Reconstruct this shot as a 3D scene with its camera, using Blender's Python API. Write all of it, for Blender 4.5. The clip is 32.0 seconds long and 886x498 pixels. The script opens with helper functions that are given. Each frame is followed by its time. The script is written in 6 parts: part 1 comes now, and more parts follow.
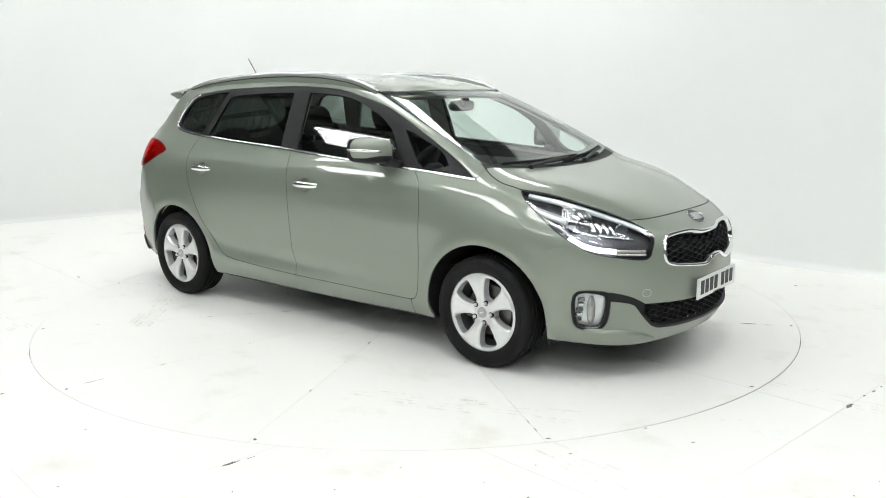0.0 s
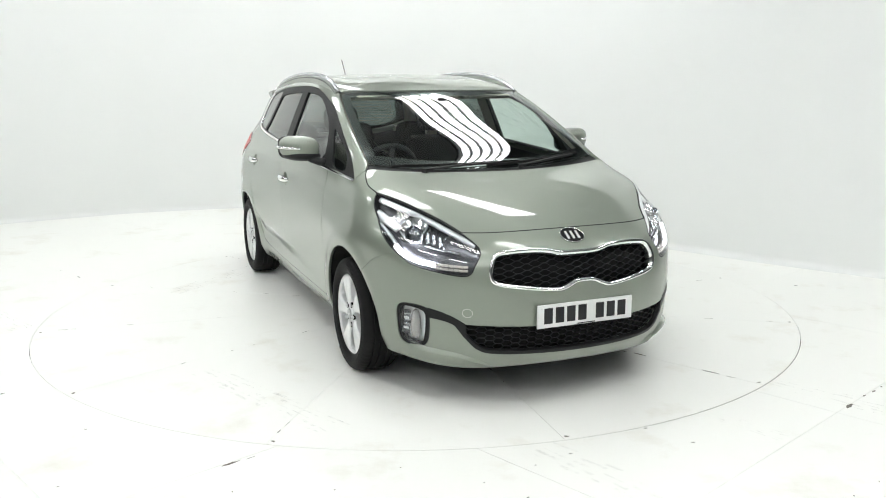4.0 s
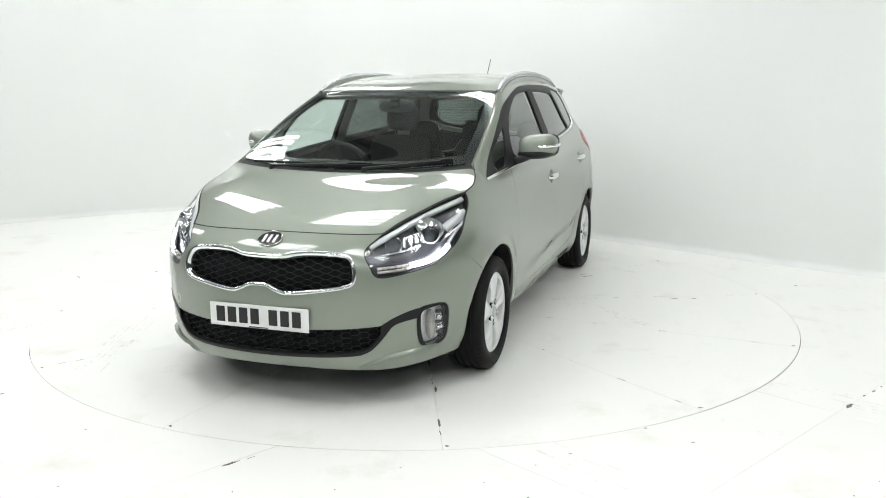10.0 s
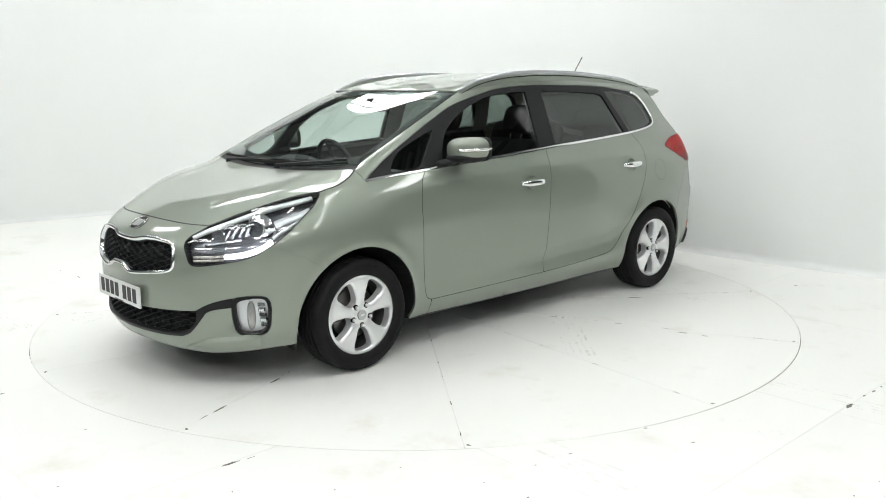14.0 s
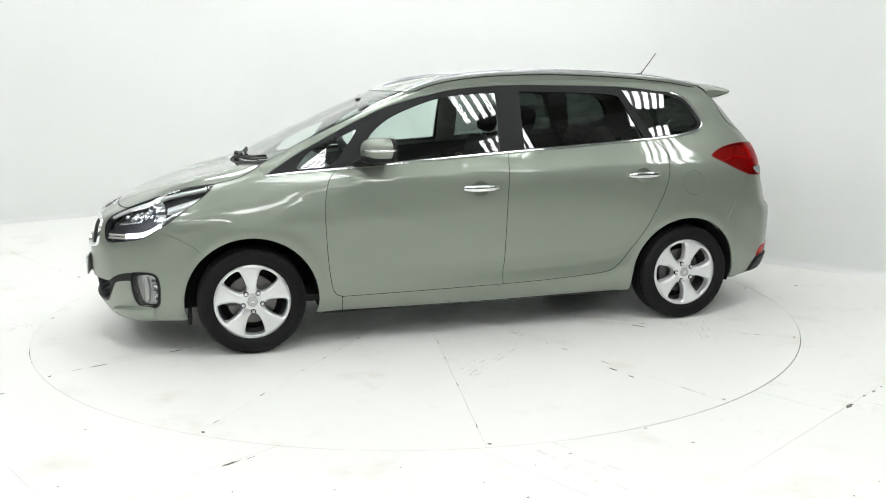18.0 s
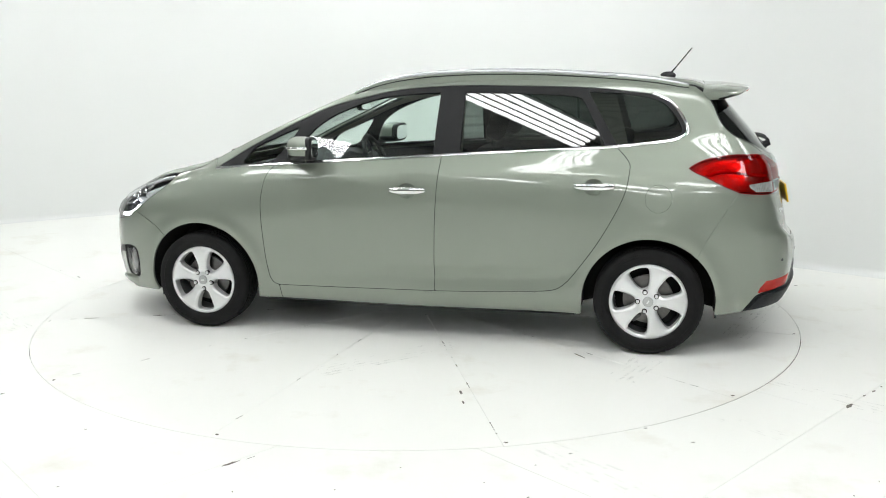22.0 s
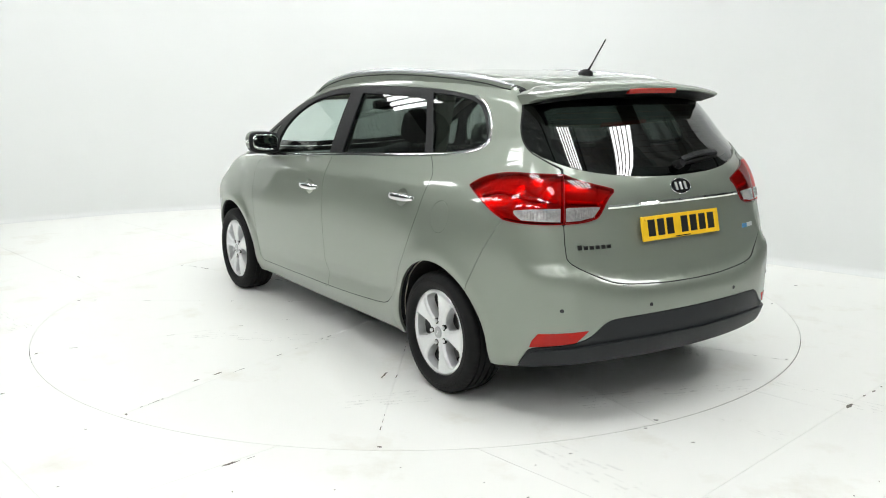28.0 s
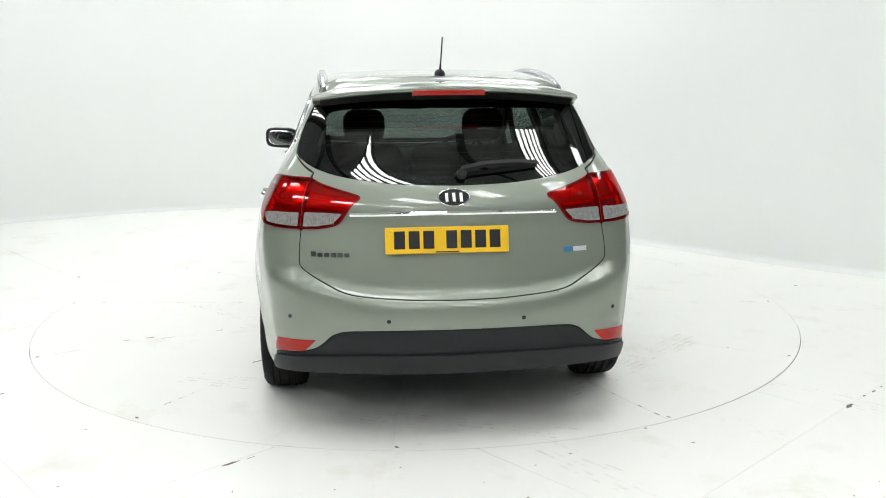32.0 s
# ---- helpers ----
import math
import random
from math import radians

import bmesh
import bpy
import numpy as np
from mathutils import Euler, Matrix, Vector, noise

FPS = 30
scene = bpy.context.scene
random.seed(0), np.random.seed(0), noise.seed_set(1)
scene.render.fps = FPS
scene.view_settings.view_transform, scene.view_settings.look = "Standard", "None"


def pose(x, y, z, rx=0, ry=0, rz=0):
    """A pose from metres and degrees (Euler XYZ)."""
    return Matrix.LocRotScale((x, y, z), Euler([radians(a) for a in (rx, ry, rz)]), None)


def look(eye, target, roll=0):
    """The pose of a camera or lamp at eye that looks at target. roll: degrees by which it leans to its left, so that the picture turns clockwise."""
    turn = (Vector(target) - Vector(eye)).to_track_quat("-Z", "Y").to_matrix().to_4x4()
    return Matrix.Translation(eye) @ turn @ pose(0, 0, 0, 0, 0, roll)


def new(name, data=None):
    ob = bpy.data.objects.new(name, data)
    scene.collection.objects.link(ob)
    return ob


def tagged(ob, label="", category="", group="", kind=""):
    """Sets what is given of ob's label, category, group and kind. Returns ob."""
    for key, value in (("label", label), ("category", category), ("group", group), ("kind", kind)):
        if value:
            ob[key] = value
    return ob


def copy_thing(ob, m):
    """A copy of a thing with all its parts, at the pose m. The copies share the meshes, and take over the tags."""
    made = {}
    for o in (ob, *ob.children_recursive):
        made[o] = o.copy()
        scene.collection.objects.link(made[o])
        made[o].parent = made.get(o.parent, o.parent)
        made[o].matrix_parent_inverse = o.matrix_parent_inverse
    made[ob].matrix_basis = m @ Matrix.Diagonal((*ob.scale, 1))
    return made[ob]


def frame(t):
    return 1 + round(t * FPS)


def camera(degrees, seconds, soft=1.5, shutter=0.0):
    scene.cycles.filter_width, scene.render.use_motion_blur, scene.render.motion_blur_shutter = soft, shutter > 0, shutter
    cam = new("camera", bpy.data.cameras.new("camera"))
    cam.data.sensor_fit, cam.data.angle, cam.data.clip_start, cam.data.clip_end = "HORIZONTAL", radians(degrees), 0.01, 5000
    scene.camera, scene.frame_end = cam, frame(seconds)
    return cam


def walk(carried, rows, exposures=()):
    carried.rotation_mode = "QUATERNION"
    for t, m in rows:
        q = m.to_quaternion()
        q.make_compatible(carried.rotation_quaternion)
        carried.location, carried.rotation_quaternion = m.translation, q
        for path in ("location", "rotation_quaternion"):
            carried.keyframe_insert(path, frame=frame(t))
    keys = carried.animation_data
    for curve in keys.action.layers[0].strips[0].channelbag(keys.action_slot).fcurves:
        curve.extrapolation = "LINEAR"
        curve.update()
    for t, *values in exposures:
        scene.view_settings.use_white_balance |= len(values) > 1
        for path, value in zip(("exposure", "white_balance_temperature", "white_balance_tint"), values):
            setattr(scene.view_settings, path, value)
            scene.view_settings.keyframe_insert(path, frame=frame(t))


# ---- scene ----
# The camera stands still on a tripod while the turntable turns before it.
cam = camera(55.01, 32.0, soft=1.0)
EYE, AIM = (0.0, -5.8388, 1.5033), (0.1709, 0.0511, 0.3718)
walk(cam, [(0, look(EYE, AIM, -0.346)), (32, look(EYE, AIM, -0.346))])

# ---------------------------------------------------------------- light
LAMP_POWER = 14.4
world = bpy.data.worlds.new("world")
scene.world = world
world.use_nodes = True
world.node_tree.nodes["Background"].inputs[0].default_value = (0.9, 0.95, 1.0, 1)
world.node_tree.nodes["Background"].inputs[1].default_value = 0.05
scene.view_settings.exposure = 0.0


# ---------------------------------------------------------------- materials
def material(name, color, rough=0.5, metal=0.0, coat=0.0, spec=0.5, noise_scale=0.0, noise_amount=0.0,
             bump=0.0, bump_scale=200.0, stain_scale=0.0, stain_color=None, stain_low=0.55, stain_high=0.75,
             emission=0.0, transmission=0.0, ior=1.45, rough_var=0.0):
    m = bpy.data.materials.new(name)
    m.use_nodes = True
    nt = m.node_tree
    b = nt.nodes["Principled BSDF"]
    b.inputs["Base Color"].default_value = (*color, 1)
    b.inputs["Roughness"].default_value = rough
    b.inputs["Metallic"].default_value = metal
    b.inputs["Coat Weight"].default_value = coat
    b.inputs["Coat Roughness"].default_value = 0.012
    b.inputs["Specular IOR Level"].default_value = spec
    b.inputs["Transmission Weight"].default_value = transmission
    b.inputs["IOR"].default_value = ior
    if emission:
        b.inputs["Emission Color"].default_value = (*color, 1)
        b.inputs["Emission Strength"].default_value = emission
    tc = nt.nodes.new("ShaderNodeTexCoord")
    last = None
    if noise_scale:
        n = nt.nodes.new("ShaderNodeTexNoise")
        n.inputs["Scale"].default_value = noise_scale
        n.inputs["Detail"].default_value = 6
        nt.links.new(tc.outputs["Object"], n.inputs["Vector"])
        mix = nt.nodes.new("ShaderNodeMix")
        mix.data_type = "RGBA"
        mix.inputs["A"].default_value = (*[c * (1 - noise_amount) for c in color], 1)
        mix.inputs["B"].default_value = (*[min(1, c * (1 + noise_amount)) for c in color], 1)
        nt.links.new(n.outputs["Fac"], mix.inputs["Factor"])
        last = mix.outputs["Result"]
        if rough_var:
            r = nt.nodes.new("ShaderNodeMapRange")
            r.inputs["To Min"].default_value = rough - rough_var
            r.inputs["To Max"].default_value = rough + rough_var
            nt.links.new(n.outputs["Fac"], r.inputs["Value"])
            nt.links.new(r.outputs["Result"], b.inputs["Roughness"])
    if stain_color:
        n = nt.nodes.new("ShaderNodeTexNoise")
        n.inputs["Scale"].default_value = stain_scale
        n.inputs["Detail"].default_value = 8
        n.inputs["Roughness"].default_value = 0.65
        nt.links.new(tc.outputs["Object"], n.inputs["Vector"])
        r = nt.nodes.new("ShaderNodeMapRange")
        r.inputs["From Min"].default_value = stain_low
        r.inputs["From Max"].default_value = stain_high
        nt.links.new(n.outputs["Fac"], r.inputs["Value"])
        mix = nt.nodes.new("ShaderNodeMix")
        mix.data_type = "RGBA"
        if last:
            nt.links.new(last, mix.inputs["A"])
        else:
            mix.inputs["A"].default_value = (*color, 1)
        mix.inputs["B"].default_value = (*stain_color, 1)
        nt.links.new(r.outputs["Result"], mix.inputs["Factor"])
        last = mix.outputs["Result"]
    if last:
        nt.links.new(last, b.inputs["Base Color"])
    if bump:
        n = nt.nodes.new("ShaderNodeTexNoise")
        n.inputs["Scale"].default_value = bump_scale
        n.inputs["Detail"].default_value = 3
        nt.links.new(tc.outputs["Object"], n.inputs["Vector"])
        bp = nt.nodes.new("ShaderNodeBump")
        bp.inputs["Strength"].default_value = bump
        bp.inputs["Distance"].default_value = 0.002
        nt.links.new(n.outputs["Fac"], bp.inputs["Height"])
        nt.links.new(bp.outputs["Normal"], b.inputs["Normal"])
    return m


def glass_material(name, tint, gloss=1.0):
    """Thin car glass: a tinted see-through sheet under a mirror-like gloss."""
    m = bpy.data.materials.new(name)
    m.use_nodes = True
    nt = m.node_tree
    nt.nodes.remove(nt.nodes["Principled BSDF"])
    out = nt.nodes["Material Output"]
    tr = nt.nodes.new("ShaderNodeBsdfTransparent")
    tr.inputs["Color"].default_value = (*tint, 1)
    gl = nt.nodes.new("ShaderNodeBsdfGlossy")
    gl.inputs["Roughness"].default_value = 0.01
    gl.inputs["Color"].default_value = (1, 1, 1, 1)
    lw = nt.nodes.new("ShaderNodeLayerWeight")
    lw.inputs["Blend"].default_value = 0.5
    pw = nt.nodes.new("ShaderNodeMath")
    pw.operation = "POWER"
    pw.inputs[1].default_value = 5.0
    nt.links.new(lw.outputs["Facing"], pw.inputs[0])
    mul = nt.nodes.new("ShaderNodeMath")
    mul.operation = "MULTIPLY_ADD"
    mul.inputs[1].default_value = 0.90 * gloss
    mul.inputs[2].default_value = 0.072 * gloss
    nt.links.new(pw.outputs[0], mul.inputs[0])
    mx = nt.nodes.new("ShaderNodeMixShader")
    nt.links.new(mul.outputs[0], mx.inputs["Fac"])
    nt.links.new(tr.outputs[0], mx.inputs[1])
    nt.links.new(gl.outputs[0], mx.inputs[2])
    nt.links.new(mx.outputs[0], out.inputs["Surface"])
    return m


PAINT = material("metallic_paint", (0.258, 0.288, 0.242), rough=0.43, metal=0.46, coat=1.0, noise_scale=900, noise_amount=0.16, rough_var=0.05)
PAINT.node_tree.nodes["Principled BSDF"].inputs["Coat IOR"].default_value = 1.54
BLACK_GLOSS = material("black_gloss", (0.012, 0.012, 0.013), rough=0.18, noise_scale=60, noise_amount=0.2)
BLACK_TRIM = material("black_plastic", (0.013, 0.0135, 0.014), rough=0.5, spec=0.3, bump=0.15, bump_scale=900, noise_scale=12, noise_amount=0.2)
GREY_TRIM = material("dark_grey_plastic", (0.016, 0.018, 0.020), rough=0.5, spec=0.35, bump=0.2, bump_scale=900, noise_scale=8, noise_amount=0.2)
LINER = material("black_liner", (0.01, 0.01, 0.01), rough=0.9, bump=0.4, bump_scale=300, noise_scale=20, noise_amount=0.3)
CHROME = material("chrome", (0.86, 0.87, 0.88), rough=0.06, metal=1.0, noise_scale=30, noise_amount=0.03)
SILVER = material("silver_alloy", (0.82, 0.83, 0.83), rough=0.32, metal=0.55, coat=0.6, noise_scale=500, noise_amount=0.05)
SILVER_DARK = material("silver_recess", (0.50, 0.51, 0.51), rough=0.4, metal=0.6, noise_scale=100, noise_amount=0.1)
RUBBER = material("tyre_rubber", (0.0105, 0.0105, 0.0105), rough=0.62, spec=0.2, bump=0.25, bump_scale=500, noise_scale=15, noise_amount=0.35)
STEEL = material("brake_steel", (0.17, 0.165, 0.16), rough=0.35, metal=0.9, noise_scale=60, noise_amount=0.25)
GLASS = glass_material("clear_glass", (0.85, 0.935, 0.90))
GLASS_REAR = glass_material("tinted_rear_glass", (0.13, 0.155, 0.145))
GLASS_DARK = glass_material("privacy_glass", (0.17, 0.20, 0.185))
LENS = glass_material("lamp_lens", (0.93, 0.95, 0.96), 0.9)
RED_LENS = material("red_reflector", (0.42, 0.012, 0.008), rough=0.14, spec=0.35, noise_scale=40, noise_amount=0.15)
RED_GLASS = glass_material("red_lens", (0.76, 0.040, 0.034), 0.6)
RED_BACK = material("red_lamp_chamber", (0.80, 0.50, 0.48), rough=0.22, metal=0.7, noise_scale=60, noise_amount=0.2, bump=0.2, bump_scale=120)
RED_DARK = material("red_lens_deep", (0.22, 0.004, 0.006), rough=0.15, coat=0.8, noise_scale=40, noise_amount=0.15)
CLEAR_LENS = material("white_lens", (0.44, 0.43, 0.42), rough=0.16, metal=0.45, coat=0.6, noise_scale=70, noise_amount=0.5, bump=0.6, bump_scale=250)
AMBER = material("amber_lens", (0.30, 0.14, 0.06), rough=0.2, coat=0.5, noise_scale=60, noise_amount=0.15)
INDICATOR = material("indicator_cells", (0.82, 0.77, 0.72), rough=0.18, metal=0.6, noise_scale=60, noise_amount=0.2)
REFLECTOR = material("lamp_reflector", (0.75, 0.76, 0.78), rough=0.12, metal=1.0, noise_scale=25, noise_amount=0.15)
DAYLIGHT_LED = material("daytime_led", (0.92, 0.93, 1.0), rough=0.3, emission=10.0)
PLATE_WHITE = material("plate_white", (0.80, 0.81, 0.80), rough=0.3, noise_scale=30, noise_amount=0.03)
PLATE_YELLOW = material("plate_yellow", (0.85, 0.52, 0.02), rough=0.3, noise_scale=30, noise_amount=0.03)
INK = material("plate_ink", (0.015, 0.015, 0.017), rough=0.4, noise_scale=30, noise_amount=0.1)
SEAT = material("seat_cloth", (0.013, 0.013, 0.014), rough=0.95, spec=0.2, noise_scale=30, noise_amount=0.15)
DASH = material("dash_plastic", (0.03, 0.031, 0.033), rough=0.6, bump=0.08, bump_scale=500, noise_scale=10, noise_amount=0.15)
BEIGE = material("beige_lining", (0.46, 0.43, 0.37), rough=0.85, bump=0.2, bump_scale=400, noise_scale=30, noise_amount=0.06)
CARPET = material("carpet", (0.03, 0.03, 0.03), rough=0.98, bump=0.6, bump_scale=300, noise_scale=80, noise_amount=0.3)
FLOOR_PAINT = material("white_floor_paint", (0.880, 0.886, 0.846), rough=0.36, spec=0.32, noise_scale=0.9, noise_amount=0.018,
                       bump=0.08, bump_scale=60, stain_scale=2.2, stain_color=(0.745, 0.725, 0.65), stain_low=0.56, stain_high=0.8, rough_var=0.1)
WALL_PAINT = material("white_wall_paint", (0.757, 0.772, 0.757), rough=0.75, noise_scale=0.6, noise_amount=0.015, bump=0.05, bump_scale=40)
GRIME_AND_GAP = material("floor_grime_and_gap", (0.16, 0.15, 0.13), rough=0.8, noise_scale=40, noise_amount=0.5)
GROOVE = material("seam_shadow_gap", (0.55, 0.54, 0.50), rough=0.8, noise_scale=30, noise_amount=0.3)
ROOF_SHEET = material("roof_sheet", (0.52, 0.54, 0.53), rough=0.6, noise_scale=3, noise_amount=0.08)
ROOF_BEAM = material("roof_beam", (0.10, 0.10, 0.10), rough=0.6, noise_scale=5, noise_amount=0.2)
HALL_GREY = material("hall_wall", (0.15, 0.155, 0.15), rough=0.8, noise_scale=1.5, noise_amount=0.15)
LAMP_BOWL = material("lamp_bowl", (0.17, 0.17, 0.185), rough=0.24, metal=0.6, noise_scale=30, noise_amount=0.2)
TUBE = material("lamp_tube", (0.988, 1.0, 1.003), rough=0.4, emission=LAMP_POWER)
LAMP_BODY = material("lamp_housing", (0.05, 0.05, 0.05), rough=0.4, noise_scale=10, noise_amount=0.05)


# ---------------------------------------------------------------- helpers of this scene
def mesh_object(name, verts, faces, mat, parent=None, label="", normals=None, smooth=False):
    me = bpy.data.meshes.new(name)
    me.from_pydata([tuple(float(c) for c in v) for v in verts], [], [tuple(int(i) for i in f) for f in faces])
    me.materials.append(mat)
    if normals is not None or smooth:
        me.polygons.foreach_set("use_smooth", [True] * len(me.polygons))
    me.update()
    if normals is not None:
        me.normals_split_custom_set_from_vertices([tuple(float(c) for c in n) for n in normals])
    ob = new(name, me)
    ob.parent = parent
    if label:
        ob["label"] = label
    return ob


def part(name, bm, mat, parent, label="", smooth=False, angle=None):
    me = bpy.data.meshes.new(name)
    bmesh.ops.recalc_face_normals(bm, faces=bm.faces)
    bm.to_mesh(me)
    bm.free()
    me.materials.append(mat)
    if smooth or angle:
        me.polygons.foreach_set("use_smooth", [True] * len(me.polygons))
        me.set_sharp_from_angle(angle=radians(angle or 40))
    ob = new(name, me)
    ob.parent = parent
    if label:
        ob["label"] = label
    return ob


def box(bm, x0, x1, y0, y1, z0, z1, bevel=0.0, segments=2):
    made = bmesh.ops.create_cube(bm, size=1, matrix=Matrix.Translation(((x0 + x1) / 2, (y0 + y1) / 2, (z0 + z1) / 2))
                                 @ Matrix.Diagonal((x1 - x0, y1 - y0, z1 - z0, 1)))
    if bevel:
        edges = list({e for v in made["verts"] for e in v.link_edges})
        bmesh.ops.bevel(bm, geom=edges, offset=bevel, segments=segments, affect="EDGES", profile=0.5)
    return bm


def spline(points, n=12, closed=False):
    """A smooth line (Catmull-Rom) through points."""
    p = [np.array(q, float) for q in points]
    out = []
    m = len(p)
    for i in range(m if closed else m - 1):
        a, b = p[i], p[(i + 1) % m]
        z = p[i - 1] if (i > 0 or closed) else 2 * a - b
        c = p[(i + 2) % m] if (i + 2 < m or closed) else 2 * b - a
        for k in range(n):
            t = k / n
            out.append(0.5 * (2 * a + (b - z) * t + (2 * z - 5 * a + 4 * b - c) * t * t + (3 * a - z - 3 * b + c) * t ** 3))
    if not closed:
        out.append(p[-1])
    return np.array(out)


def sweep(line, section, ups=None, closed=False):
    """Carries a 2D section (across, up) along a 3D line. Returns verts and faces."""
    line = np.array(line, float)
    n, k = len(line), len(section)
    verts, faces = [], []
    for i in range(n):
        a = line[(i - 1) % n] if (closed or i > 0) else line[i]
        b = line[(i + 1) % n] if (closed or i < n - 1) else line[i]
        d = (b - a) / (np.linalg.norm(b - a) + 1e-12)
        up = np.array((0, 0, 1.0)) if ups is None else np.array(ups[i], float)
        s = np.cross(d, up)
        s /= np.linalg.norm(s) + 1e-12
        u = np.cross(s, d)
        for p, q in section:
            verts.append(line[i] + s * p + u * q)
    for i in range(n if closed else n - 1):
        for j in range(k):
            a, b = i * k + j, i * k + (j + 1) % k
            c, d = ((i + 1) % n) * k + (j + 1) % k, ((i + 1) % n) * k + j
            faces.append((a, b, c, d))
    if not closed:
        faces.append(tuple(range(k))[::-1])
        faces.append(tuple((n - 1) * k + j for j in range(k)))
    return verts, faces


def ring(rx, ry, n=10):
    return [(rx * math.cos(2 * math.pi * i / n), ry * math.sin(2 * math.pi * i / n)) for i in range(n)]


# ---------------------------------------------------------------- the studio
CENTRE = (0.0, 0.0)
DISC_R = 2.49
WALL_H = 3.3
# section of the backdrop: a small rounded foot, then upright
COVE = [(-0.06 + 0.06 * math.sin(math.pi / 2 * k / 5), 0.001 + 0.06 * (1 - math.cos(math.pi / 2 * k / 5))) for k in range(6)] + [(0, WALL_H), (0.12, WALL_H), (0.12, 0.0)]


def floor_panels(base):
    """Square painted floor panels, cut round for the turntable."""
    side, turn = 1.488, radians(41.5)
    ux, uy = np.array((math.cos(turn), math.sin(turn))), np.array((-math.sin(turn), math.cos(turn)))
    circle = np.array([(math.cos(a), math.sin(a)) for a in np.linspace(0, 2 * math.pi, 161)[:-1]]) * (DISC_R + 0.0012)
    for i in range(-9, 9):
        for j in range(-9, 9):
            o = ux * (0.02 + i * side) + uy * (0.08 + j * side)
            g, w = 0.0009, side - 0.0009
            sq = np.array([o + ux * a + uy * b for a, b in ((g, g), (w, g), (w, w), (g, w))])
            if np.abs(sq).max() > 12.9:
                continue
            r = np.linalg.norm(sq, axis=1)
            q = np.concatenate([np.linspace(sq[c], sq[(c + 1) % 4], 6, endpoint=False) for c in range(4)])
            if np.linalg.norm(q, axis=1).max() < DISC_R:
                continue
            if np.linalg.norm(q, axis=1).min() > DISC_R + 0.02 and not inside(np.zeros((1, 2)), sq)[0]:
                polys = [[tuple(p) for p in sq]]
            else:
                pts = np.vstack([q, circle[inside(circle, sq)], circle])
                n, m = len(q), len(circle)
                k = len(pts) - m
                out = delaunay_2d_cdt([Vector(p) for p in pts], [(a, (a + 1) % n) for a in range(n)] + [(k + a, k + (a + 1) % m) for a in range(m)], [], 0, 1e-6)
                uv = np.array([tuple(v) for v in out[0]])
                polys = []
                for f in out[2]:
                    c = uv[list(f)].mean(0)
                    if inside(c[None], sq)[0] and np.linalg.norm(c) > (DISC_R + 0.0012) * 0.9997:
                        polys.append([tuple(uv[v]) for v in f])
            bm = bmesh.new()
            index = {}
            for poly in polys:
                vs = []
                for p in poly:
                    key = (round(p[0], 5), round(p[1], 5))
                    if key not in index:
                        index[key] = bm.verts.new((p[0], p[1], 0.0))
                    vs.append(index[key])
                if len(set(vs)) == len(vs):
                    bm.faces.new(vs)
            bmesh.ops.recalc_face_normals(bm, faces=bm.faces)
            edges = [e for e in bm.edges if e.is_boundary]
            ret = bmesh.ops.extrude_edge_only(bm, edges=edges)
            for v in [v for v in ret["geom"] if isinstance(v, bmesh.types.BMVert)]:
                v.co.z = -0.012
            part("floor_panel", bm, FLOOR_PAINT, base)


